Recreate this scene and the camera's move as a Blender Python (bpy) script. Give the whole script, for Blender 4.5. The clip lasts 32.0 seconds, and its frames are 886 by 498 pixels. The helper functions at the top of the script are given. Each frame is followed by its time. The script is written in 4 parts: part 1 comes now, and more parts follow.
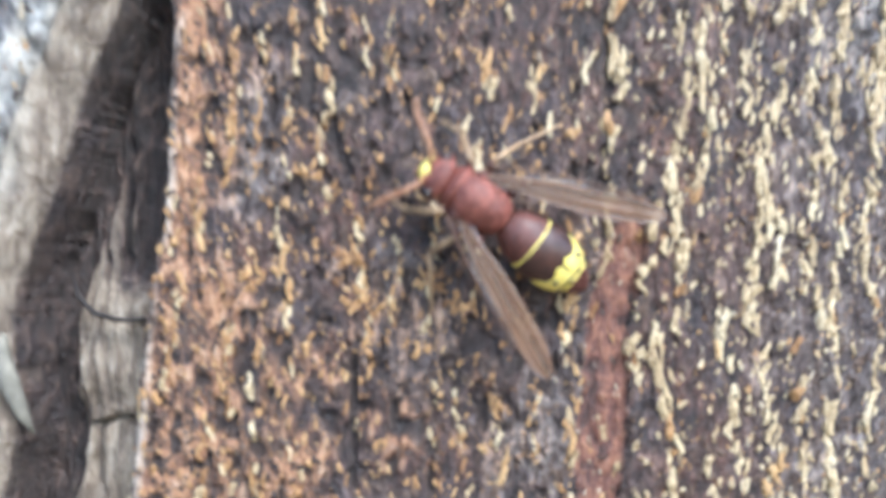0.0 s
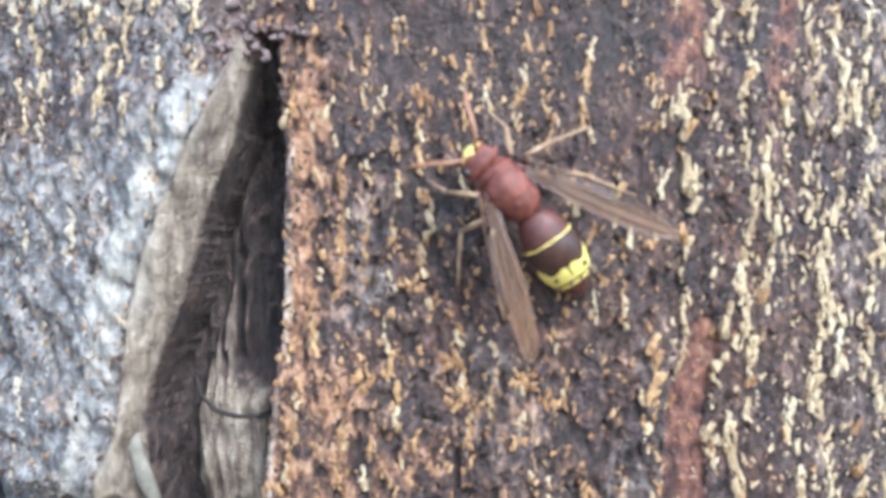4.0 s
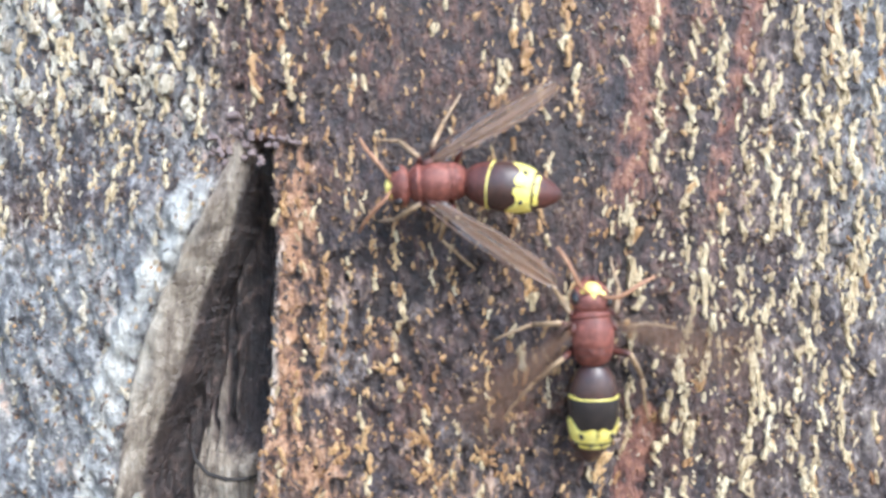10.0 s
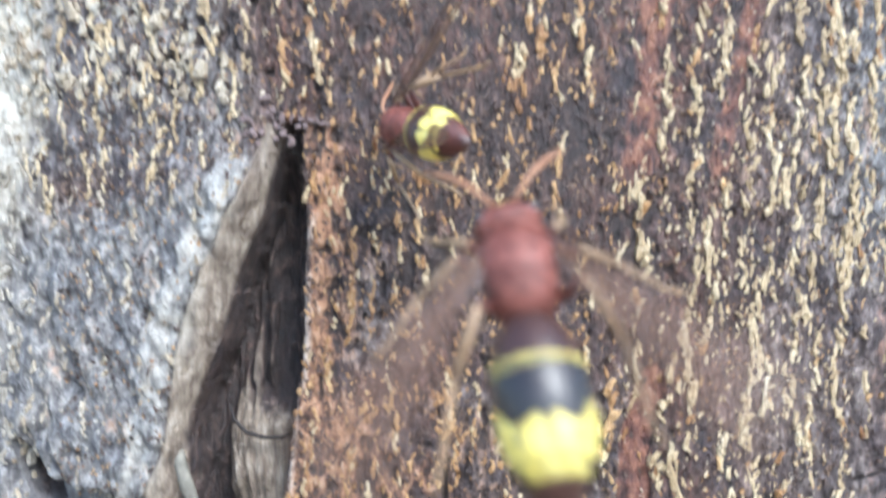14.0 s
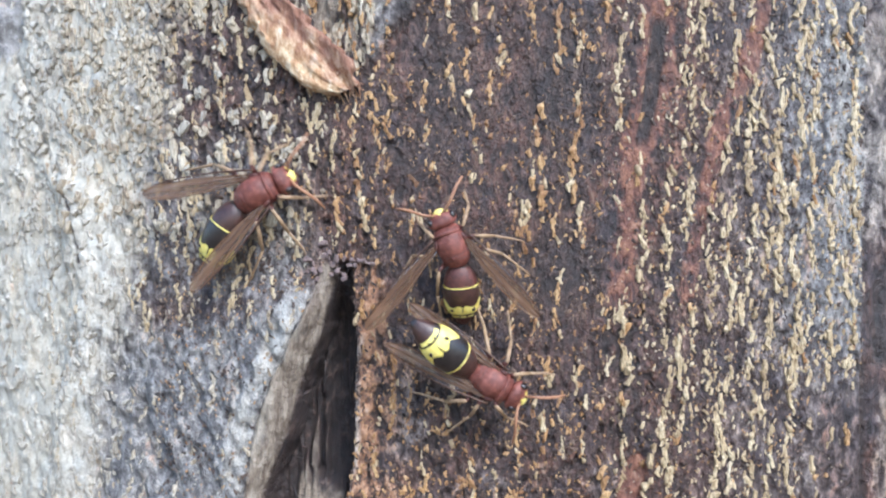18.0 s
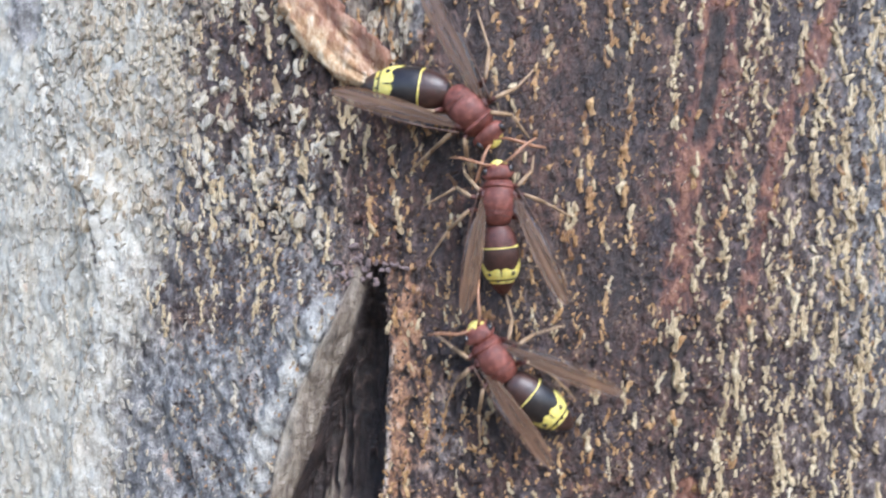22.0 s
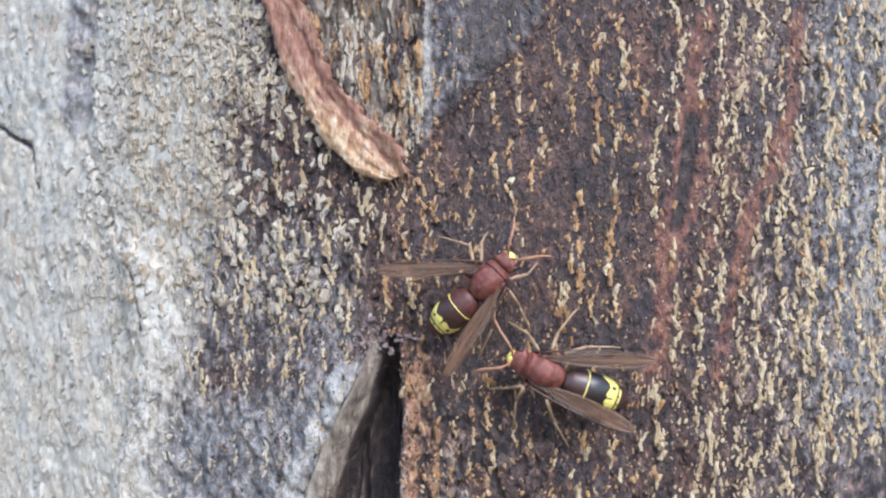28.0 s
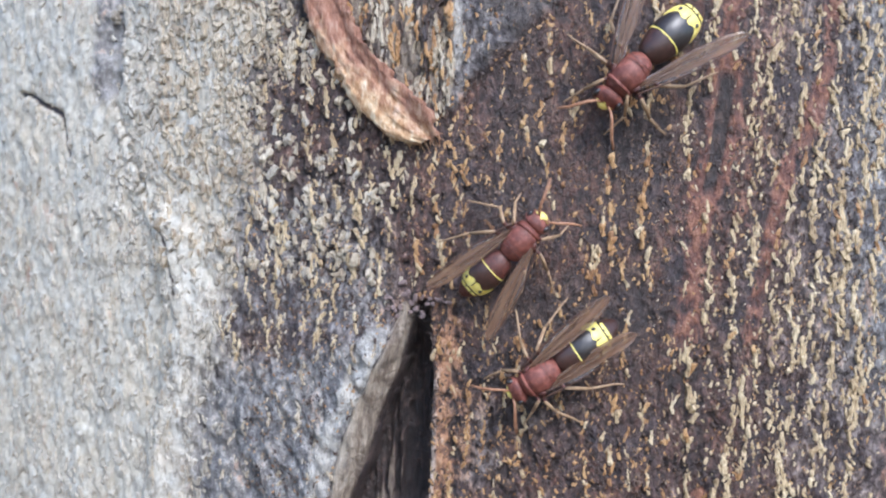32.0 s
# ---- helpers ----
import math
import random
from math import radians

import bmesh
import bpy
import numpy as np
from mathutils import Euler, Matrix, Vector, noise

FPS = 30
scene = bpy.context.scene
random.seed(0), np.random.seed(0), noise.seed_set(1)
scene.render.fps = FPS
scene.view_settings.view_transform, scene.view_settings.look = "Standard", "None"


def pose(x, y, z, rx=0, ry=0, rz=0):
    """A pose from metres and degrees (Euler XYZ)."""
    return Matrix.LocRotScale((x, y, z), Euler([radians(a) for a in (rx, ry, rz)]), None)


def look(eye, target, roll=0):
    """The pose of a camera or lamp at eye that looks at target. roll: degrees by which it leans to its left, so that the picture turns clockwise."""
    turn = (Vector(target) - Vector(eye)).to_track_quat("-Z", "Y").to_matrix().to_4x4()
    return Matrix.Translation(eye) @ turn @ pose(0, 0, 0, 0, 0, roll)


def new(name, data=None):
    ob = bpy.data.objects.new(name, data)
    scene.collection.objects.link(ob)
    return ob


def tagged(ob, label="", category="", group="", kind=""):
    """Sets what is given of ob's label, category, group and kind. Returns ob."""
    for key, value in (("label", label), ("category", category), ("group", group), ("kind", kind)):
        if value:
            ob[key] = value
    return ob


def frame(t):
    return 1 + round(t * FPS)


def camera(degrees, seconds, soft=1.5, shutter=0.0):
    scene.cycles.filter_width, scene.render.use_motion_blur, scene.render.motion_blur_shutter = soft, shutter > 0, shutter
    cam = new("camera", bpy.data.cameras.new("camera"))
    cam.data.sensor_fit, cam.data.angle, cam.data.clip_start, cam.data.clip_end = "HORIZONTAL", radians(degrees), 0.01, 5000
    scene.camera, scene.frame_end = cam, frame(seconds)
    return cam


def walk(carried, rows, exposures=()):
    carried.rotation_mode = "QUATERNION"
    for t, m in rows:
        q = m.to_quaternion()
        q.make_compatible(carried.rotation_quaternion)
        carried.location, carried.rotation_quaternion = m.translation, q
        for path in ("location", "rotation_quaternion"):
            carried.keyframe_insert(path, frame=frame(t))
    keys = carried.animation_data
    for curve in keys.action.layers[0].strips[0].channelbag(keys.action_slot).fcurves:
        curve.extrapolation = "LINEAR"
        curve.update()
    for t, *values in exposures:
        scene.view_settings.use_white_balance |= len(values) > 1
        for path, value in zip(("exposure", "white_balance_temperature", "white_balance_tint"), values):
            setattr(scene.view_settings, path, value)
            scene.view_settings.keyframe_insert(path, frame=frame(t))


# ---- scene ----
# ---- camera path ----
MM = 0.001
RAD = 0.300          # trunk radius
Z0 = 1.30            # height of the plan's origin above the ground
cam = camera(60, 32.0, soft=2.1, shutter=1.0)
cam.data.dof.use_dof = True      # focused on the bark as it stands in the later part of the clip
cam.data.dof.focus_distance, cam.data.dof.aperture_fstop = 0.158, 20.0
PATH = [
    (0.0, 1.59, -92.22, -23.02, -0.706, -1.228, 0.739),
    (0.5, 0.36, -97.64, -18.60, -0.267, -1.126, 0.424),
    (1.0, -4.81, -97.57, -19.98, -0.426, -1.949, 0.449),
    (1.5, -3.19, -91.96, -23.16, -0.594, -1.343, 0.551),
    (2.0, -1.39, -91.88, -19.00, -0.599, -2.196, -0.081),
    (2.5, 0.67, -94.43, -17.63, -0.360, -2.159, -0.544),
    (3.0, -5.09, -95.22, -17.29, 0.040, -1.725, -0.927),
    (3.5, -6.36, -98.15, -13.17, -0.095, -2.474, -1.249),
    (4.0, -9.38, -101.37, -7.20, 0.012, -2.222, -0.760),
    (4.5, -5.11, -101.11, -10.55, -0.522, -1.918, -0.060),
    (6.5, -4.93, -105.08, -7.03, -0.802, -0.899, 1.221),
    (7.0, -1.92, -104.34, -5.50, -0.985, -1.309, 1.294),
    (7.5, -2.01, -103.56, -7.30, -0.920, -1.231, 1.177),
    (8.0, -2.34, -102.73, -4.43, -1.183, -1.532, 0.982),
    (8.5, 1.36, -102.56, -0.87, -0.617, -1.043, 0.612),
    (9.0, -0.17, -105.59, 1.09, 0.241, -0.748, 0.925),
    (9.5, -2.83, -109.99, 3.11, 0.301, -0.557, 0.656),
    (10.0, -4.36, -113.56, 3.83, 0.393, -0.925, 0.570),
    (10.5, -1.69, -114.48, 3.29, 0.330, -0.799, 0.456),
    (11.0, 5.84, -115.36, 1.00, -0.118, -2.356, 1.164),
    (11.5, 8.41, -112.65, -1.36, -0.689, -1.683, 1.134),
    (12.0, 7.13, -112.88, 4.75, 0.020, -3.742, 0.904),
    (12.5, -3.46, -116.15, 5.08, 0.751, -2.884, 0.778),
    (13.0, -6.06, -118.83, 0.01, 1.121, -4.437, 0.569),
    (13.5, -6.09, -118.88, -0.39, 0.541, -4.144, 0.436),
    (14.0, -7.04, -121.48, 6.06, 0.629, -3.826, 0.194),
    (14.5, -7.41, -126.60, 10.99, 0.810, -2.648, 0.160),
    (16.5, -5.66, -140.49, 21.33, 0.857, -2.432, 0.011),
    (17.0, -5.37, -146.62, 24.78, 1.313, -2.184, -0.202),
    (17.5, -6.32, -150.07, 24.83, 1.247, -2.347, -0.279),
    (18.0, -8.70, -151.56, 25.66, 1.519, -1.938, -0.496),
    (18.5, -7.80, -153.15, 27.62, 1.622, -1.970, -0.755),
    (19.0, -12.22, -152.14, 28.31, 2.230, -2.165, -0.674),
    (19.5, -11.08, -148.74, 23.95, 2.673, -3.201, -0.750),
    (20.0, -12.41, -145.50, 25.65, 2.570, -2.754, -1.031),
    (20.5, -17.23, -142.63, 20.24, 2.790, -3.291, -0.880),
    (21.0, -19.01, -141.79, 21.65, 3.201, -3.242, -0.972),
    (21.5, -18.18, -140.08, 24.60, 2.611, -2.443, -0.197),
    (22.0, -13.72, -141.56, 25.53, 2.571, -1.680, 0.237),
    (22.5, -12.43, -145.26, 29.82, 2.651, -1.959, 0.339),
    (23.0, -13.77, -152.34, 32.31, 2.450, -1.530, 0.654),
    (23.5, -15.69, -156.10, 32.61, 2.632, -1.705, 0.554),
    (24.0, -14.11, -157.35, 30.59, 2.203, -0.994, 0.533),
    (24.5, -11.12, -161.46, 37.61, 2.708, -1.645, 0.285),
    (25.0, -11.15, -162.85, 38.38, 2.610, -1.515, 0.423),
    (25.5, -14.56, -165.02, 38.55, 3.350, -1.256, 0.342),
    (26.0, -13.69, -164.18, 39.61, 3.118, -0.927, 0.293),
    (26.5, -12.14, -162.04, 40.18, 2.860, -0.848, 0.094),
    (28.5, -13.42, -159.84, 38.99, 3.090, -0.817, 0.079),
    (29.0, -11.76, -158.53, 39.02, 3.099, -0.907, -0.024),
    (29.5, -10.64, -156.94, 38.08, 2.984, -0.882, 0.052),
    (30.0, -10.24, -156.73, 37.47, 3.419, -1.809, 0.113),
    (30.5, -13.00, -161.66, 38.81, 3.970, -1.551, 0.046),
    (31.0, -18.10, -163.92, 37.77, 4.049, -1.357, 0.206),
    (31.5, -16.61, -161.65, 36.28, 4.087, -1.939, 0.218),
    (32.0, -16.23, -160.66, 35.88, 4.243, -2.388, 0.013),
]


def eye_pose(x, y, z, yaw, pitch, roll):
    turn = Euler((radians(90 + pitch), 0, radians(yaw))).to_matrix().to_4x4()
    return Matrix.Translation((x * MM, y * MM, Z0 + z * MM)) @ turn @ pose(0, 0, 0, 0, 0, roll)


walk(cam, [(r[0], eye_pose(*r[1:])) for r in PATH],
     exposures=[(0.0, 1.88, 5920, 6), (12.0, 1.88, 5920, 6), (16.5, 1.55, 5900, 8), (32.0, 1.31, 5960, 12)])

# ---- light: open shade under a bright sky ----
world = bpy.data.worlds.new("sky")
scene.world = world
world.use_nodes = True
wn = world.node_tree
sky = wn.nodes.new("ShaderNodeTexSky")
sky.sky_type, sky.sun_disc = "NISHITA", False
sky.sun_elevation, sky.sun_rotation = radians(48), radians(148)
wn.links.new(sky.outputs["Color"], wn.nodes["Background"].inputs["Color"])
wn.nodes["Background"].inputs["Strength"].default_value = 0.14
sun = bpy.data.lights.new("sun", "SUN")
sun.energy, sun.angle, sun.color = 1.5, radians(22), (1.0, 0.975, 0.95)
sun_ob = new("sun", sun)
sun_ob.matrix_world = look((0.8, -1.3, 2.9), (0, 0, 1.3))

# ---- materials ----


def material(name):
    m = bpy.data.materials.new(name)
    m.use_nodes = True
    return m, m.node_tree, m.node_tree.nodes["Principled BSDF"]


def node(tree, kind, **values):
    n = tree.nodes.new(kind)
    for key, value in values.items():
        n.inputs[key.replace("_", " ")].default_value = value
    return n


def noise_at(tree, scale, detail=4.0, stretch=(1, 1, 1), rough=0.6):
    """Object-space noise; scale in waves per metre."""
    co = tree.nodes.new("ShaderNodeTexCoord")
    mp = tree.nodes.new("ShaderNodeMapping")
    mp.inputs["Scale"].default_value = stretch
    n = node(tree, "ShaderNodeTexNoise", Scale=scale, Detail=detail, Roughness=rough)
    tree.links.new(co.outputs["Object"], mp.inputs["Vector"])
    tree.links.new(mp.outputs["Vector"], n.inputs["Vector"])
    return n.outputs["Fac"]


def ramp(tree, fac, stops):
    r = tree.nodes.new("ShaderNodeValToRGB")
    while len(r.color_ramp.elements) < len(stops):
        r.color_ramp.elements.new(0.5)
    for e, (p, c) in zip(r.color_ramp.elements, stops):
        e.position, e.color = p, (*c, 1)
    tree.links.new(fac, r.inputs["Fac"])
    return r.outputs["Color"]


def mix(tree, fac, a, b, kind="MIX"):
    m = tree.nodes.new("ShaderNodeMix")
    m.data_type, m.blend_type = "RGBA", kind
    for sock, v in ((m.inputs["Factor"], fac), (m.inputs["A"], a), (m.inputs["B"], b)):
        if hasattr(v, "is_linked"):
            tree.links.new(v, sock)
        else:
            sock.default_value = v if isinstance(v, (int, float)) else (*v, 1)
    return m.outputs["Result"]


def calc(tree, op, a, b=0.0, clamp=False):
    m = tree.nodes.new("ShaderNodeMath")
    m.operation, m.use_clamp = op, clamp
    for sock, v in zip(m.inputs, (a, b)):
        if hasattr(v, "is_linked"):
            tree.links.new(v, sock)
        else:
            sock.default_value = v
    return m.outputs[0]


def attr(tree, name):
    a = tree.nodes.new("ShaderNodeAttribute")
    a.attribute_name = name
    return a.outputs["Fac"]


def bump(tree, bsdf, fac, strength, dist):
    b = node(tree, "ShaderNodeBump", Strength=strength, Distance=dist)
    tree.links.new(fac, b.inputs["Height"])
    tree.links.new(b.outputs["Normal"], bsdf.inputs["Normal"])
    return b


def bark_material():
    m, t, p = material("bark")
    wide = noise_at(t, 45, 3, (1, 1, 0.6))
    coarse = noise_at(t, 170, 5, (1, 1, 0.5))
    fine = noise_at(t, 640, 5, (1, 1, 0.6), 0.60)
    grain = noise_at(t, 2400, 3)
    chip = calc(t, "ADD", calc(t, "MULTIPLY", fine, 0.74), calc(t, "MULTIPLY", grain, 0.26))
    dark = ramp(t, chip, [(0.36, (0.017, 0.013, 0.013)), (0.46, (0.036, 0.026, 0.025)), (0.54, (0.074, 0.052, 0.048)), (0.63, (0.155, 0.118, 0.106)), (0.74, (0.36, 0.30, 0.265))])
    tint = ramp(t, coarse, [(0.36, (0.90, 0.91, 1.02)), (0.48, (1.13, 0.92, 0.85)), (0.62, (1.42, 0.88, 0.66))])
    dark = mix(t, 1.0, dark, tint, "MULTIPLY")
    pale = ramp(t, chip, [(0.33, (0.285, 0.255, 0.212)), (0.44, (0.410, 0.370, 0.305)), (0.54, (0.515, 0.478, 0.402)), (0.66, (0.62, 0.590, 0.515))])
    pale = mix(t, 0.8, pale, ramp(t, coarse, [(0.34, (0.82, 0.86, 0.91)), (0.5, (1, 0.99, 0.965)), (0.66, (1.04, 0.96, 0.85))]), "MULTIPLY")
    slate = ramp(t, chip, [(0.35, (0.045, 0.042, 0.043)), (0.46, (0.128, 0.121, 0.121)), (0.54, (0.232, 0.222, 0.216)), (0.66, (0.43, 0.415, 0.395))])
    slate = mix(t, 0.7, slate, ramp(t, coarse, [(0.36, (0.80, 0.82, 0.87)), (0.5, (1, 0.99, 0.98)), (0.62, (1.40, 1.33, 1.22))]), "MULTIPLY")
    ochre = ramp(t, chip, [(0.34, (0.12, 0.074, 0.058)), (0.46, (0.29, 0.142, 0.080)), (0.56, (0.45, 0.238, 0.126)), (0.70, (0.57, 0.41, 0.29))])
    rust = ramp(t, chip, [(0.34, (0.060, 0.026, 0.023)), (0.48, (0.155, 0.064, 0.046)), (0.58, (0.27, 0.118, 0.072)), (0.72, (0.44, 0.25, 0.16))])
    wood = ramp(t, noise_at(t, 620, 5, (1, 1, 0.20), 0.68), [(0.30, (0.060, 0.044, 0.033)), (0.45, (0.175, 0.132, 0.098)), (0.57, (0.305, 0.245, 0.186)), (0.72, (0.47, 0.40, 0.325))])
    # near-black for shade painted into recesses, and for the dark middle stain
    shade_stain = ramp(t, chip, [(0.36, (0.016, 0.013, 0.013)), (0.54, (0.046, 0.031, 0.028)), (0.70, (0.17, 0.112, 0.088))])

    def zone(name, ragged, fuzz=2.2):
        w = calc(t, "ADD", attr(t, name), calc(t, "MULTIPLY", calc(t, "SUBTRACT", coarse, 0.5), ragged * 2.0))
        w = calc(t, "ADD", w, calc(t, "MULTIPLY", calc(t, "SUBTRACT", fine, 0.5), ragged * 1.6))
        w = calc(t, "ADD", w, calc(t, "MULTIPLY", calc(t, "SUBTRACT", wide, 0.5), ragged * 0.8))
        return calc(t, "MULTIPLY", calc(t, "SUBTRACT", w, 0.5 - 0.5 / fuzz), fuzz, True)

    c = mix(t, zone("pale", 0.55, 1.7), dark, pale)
    c = mix(t, zone("slate", 0.55, 1.8), c, slate)
    c = mix(t, zone("ochre", 0.95, 2.4), c, ochre)
    c = mix(t, zone("rust", 0.9), c, rust)
    c = mix(t, zone("white", 0.55, 1.6), c, mix(t, 0.35, pale, (0.61, 0.605, 0.595)))
    c = mix(t, zone("wood", 0.45), c, wood)
    c = mix(t, zone("shade_stain", 0.45), c, shade_stain)
    t.links.new(c, p.inputs["Base Color"])
    t.links.new(calc(t, "ADD", 0.21, calc(t, "MULTIPLY", chip, 0.45)), p.inputs["Roughness"])
    p.inputs["Specular IOR Level"].default_value = 0.58
    relief_node = bump(t, p, calc(t, "ADD", fine, calc(t, "MULTIPLY", grain, 0.4)), 1.0, 0.0014)
    t.links.new(calc(t, "SUBTRACT", 1.0, calc(t, "MULTIPLY", attr(t, "pale"), 0.55)), relief_node.inputs["Strength"])
    return m


def fleck_material(name, stops, part_random):
    m, t, p = material(name)
    if part_random:
        rnd = t.nodes.new("ShaderNodeObjectInfo").outputs["Random"]
    else:
        rnd = t.nodes.new("ShaderNodeNewGeometry").outputs["Random Per Island"]
    place = t.nodes.new("ShaderNodeNewGeometry").outputs["Position"]
    patch = node(t, "ShaderNodeTexNoise", Scale=140.0, Detail=4.0)
    t.links.new(place, patch.inputs["Vector"])
    fibre = t.nodes.new("ShaderNodeMapping")
    fibre.inputs["Scale"].default_value = (1.0, 1.0, 0.24)
    t.links.new(place, fibre.inputs["Vector"])
    grain = node(t, "ShaderNodeTexNoise", Scale=2300.0, Detail=3.0, Roughness=0.6)
    t.links.new(fibre.outputs["Vector"], grain.inputs["Vector"])
    fac = calc(t, "ADD", calc(t, "MULTIPLY", rnd, 0.30), calc(t, "MULTIPLY", calc(t, "SUBTRACT", patch.outputs["Fac"], 0.17), 1.15), True)
    c = ramp(t, fac, stops)
    c = mix(t, 0.9, c, ramp(t, grain.outputs["Fac"], [(0.34, (0.52, 0.43, 0.36)), (0.50, (0.96, 0.94, 0.91)), (0.68, (1.18, 1.16, 1.11))]), "MULTIPLY")
    t.links.new(c, p.inputs["Base Color"])
    p.inputs["Roughness"].default_value = 0.36
    bump(t, p, grain.outputs["Fac"], 1.0, 0.0009)
    return m


def body_material(name, stops, scale=900, rough=0.38, coat=0.15, relief=0.00012):
    m, t, p = material(name)
    n = noise_at(t, scale, 4)
    t.links.new(ramp(t, n, stops), p.inputs["Base Color"])
    p.inputs["Roughness"].default_value = rough
    p.inputs["Coat Weight"].default_value = coat
    p.inputs["Coat Roughness"].default_value = 0.3
    bump(t, p, noise_at(t, scale * 5, 2), 0.7, relief)
    return m


def wing_material(name, color, alpha):
    m, t, p = material(name)
    streak = noise_at(t, 1100, 3, (0.06, 1, 0.3))
    t.links.new(ramp(t, streak, [(0.32, tuple(v * 0.72 for v in color)), (0.52, color), (0.70, tuple(min(1, v * 1.35) for v in color))]), p.inputs["Base Color"])
    p.inputs["Alpha"].default_value = alpha
    p.inputs["Roughness"].default_value = 0.24
    p.inputs["Specular IOR Level"].default_value = 0.8
    bump(t, p, streak, 0.35, 0.0002)
    return m


def plain(name, color, rough=0.6, scale=60):
    m, t, p = material(name)
    n = noise_at(t, scale, 5)
    t.links.new(ramp(t, n, [(0.3, tuple(v * 0.6 for v in color)), (0.7, tuple(v * 1.3 for v in color))]), p.inputs["Base Color"])
    p.inputs["Roughness"].default_value = rough
    return m


BARK = bark_material()
TAN = [(0.0, (0.20, 0.135, 0.080)), (0.28, (0.40, 0.295, 0.172)), (0.52, (0.565, 0.44, 0.270)), (0.76, (0.67, 0.56, 0.375)), (1.0, (0.74, 0.67, 0.53))]
RUSSET = [(0.0, (0.09, 0.045, 0.026)), (0.28, (0.25, 0.126, 0.058)), (0.52, (0.46, 0.265, 0.118)), (0.78, (0.60, 0.40, 0.20)), (1.0, (0.70, 0.54, 0.34))]
BEIGE = [(0.0, (0.16, 0.122, 0.088)), (0.30, (0.34, 0.275, 0.200)), (0.55, (0.50, 0.430, 0.325)), (0.80, (0.61, 0.545, 0.435)), (1.0, (0.69, 0.64, 0.555))]
CHALK = [(0.0, (0.22, 0.190, 0.155)), (0.30, (0.37, 0.335, 0.280)), (0.55, (0.49, 0.452, 0.385)), (0.80, (0.58, 0.550, 0.485)), (1.0, (0.67, 0.645, 0.59))]
UMBER = [(0.0, (0.018, 0.014, 0.016)), (0.30, (0.048, 0.034, 0.033)), (0.55, (0.098, 0.066, 0.055)), (0.80, (0.18, 0.122, 0.092)), (1.0, (0.38, 0.30, 0.24))]
FLECK_TAN = fleck_material("tan_cork", TAN, False)
FLECK_RUSSET = fleck_material("russet_cork", RUSSET, False)
FLECK_BEIGE = fleck_material("beige_cork", BEIGE, False)
FLECK_CHALK = fleck_material("chalky_cork", CHALK, False)
FLECK_UMBER = fleck_material("umber_cork", UMBER, False)
FLECK_PART = fleck_material("pale_cork", TAN, True)
RED_BROWN = body_material("red_brown_cuticle", [(0.32, (0.085, 0.021, 0.015)), (0.5, (0.170, 0.048, 0.033)), (0.68, (0.285, 0.095, 0.068))], scale=700, rough=0.5, coat=0.06, relief=0.0003)
MAROON = body_material("maroon_cuticle", [(0.3, (0.050, 0.014, 0.011)), (0.7, (0.135, 0.040, 0.028))], rough=0.42, relief=0.00022)
DARK_BROWN = body_material("dark_brown_cuticle", [(0.3, (0.030, 0.013, 0.010)), (0.7, (0.070, 0.028, 0.020))], rough=0.34, coat=0.3)
BLACK_BROWN = body_material("black_brown_cuticle", [(0.3, (0.010, 0.008, 0.008)), (0.7, (0.028, 0.020, 0.018))], rough=0.3, coat=0.35)
YELLOW = body_material("yellow_cuticle", [(0.3, (0.78, 0.60, 0.10)), (0.7, (0.90, 0.77, 0.25))], rough=0.4)
LEG = body_material("leg_cuticle", [(0.3, (0.24, 0.145, 0.080)), (0.7, (0.43, 0.29, 0.165))], rough=0.45)
ANTENNA = body_material("antenna_cuticle", [(0.3, (0.28, 0.12, 0.06)), (0.7, (0.42, 0.22, 0.12))], rough=0.45)
EYE = body_material("eye_cuticle", [(0.3, (0.014, 0.010, 0.010)), (0.7, (0.03, 0.02, 0.018))], rough=0.2, coat=0.6)
WING = wing_material("amber_wing", (0.26, 0.145, 0.088), 0.74)
HIND = wing_material("clear_wing", (0.40, 0.33, 0.31), 0.42)
VEIN = body_material("wing_vein", [(0.3, (0.05, 0.022, 0.012)), (0.7, (0.11, 0.05, 0.028))], rough=0.4)
EARTH = plain("soil", (0.16, 0.12, 0.08), 0.9, 12)

# ---- plan of the bark: s runs round the trunk, z up it, both in millimetres ----


def lattice(u, v, seed):
    iu, iv = np.floor(u).astype(np.int64), np.floor(v).astype(np.int64)
    fu, fv = u - iu, v - iv
    fu, fv = fu * fu * (3 - 2 * fu), fv * fv * (3 - 2 * fv)

    def rnd(a, b):
        h = (a * 374761393 + b * 668265263 + seed * 974634777) & 0x7FFFFFFF
        h = ((h ^ (h >> 13)) * 1274126177) & 0x7FFFFFFF
        return ((h ^ (h >> 16)) & 0xFFFF) / 65535.0

    return (rnd(iu, iv) * (1 - fu) + rnd(iu + 1, iv) * fu) * (1 - fv) + (rnd(iu, iv + 1) * (1 - fu) + rnd(iu + 1, iv + 1) * fu) * fv


def fbm(s, z, ws, wz, seed, octaves=3):
    total, amp, norm = 0.0, 1.0, 0.0
    for k in range(octaves):
        total, norm = total + amp * lattice(s / ws * 2**k, z / wz * 2**k, seed + k), norm + amp
        amp *= 0.5
    return total / norm * 2 - 1


def line(z, knots):
    """The s of a line down the bark, from (z, s) knots."""
    zs, ss = zip(*sorted(knots))
    return np.interp(z, zs, ss)


def step(x, a, b):
    u = np.clip((x - a) / (b - a), 0, 1)
    return u * u * (3 - 2 * u)


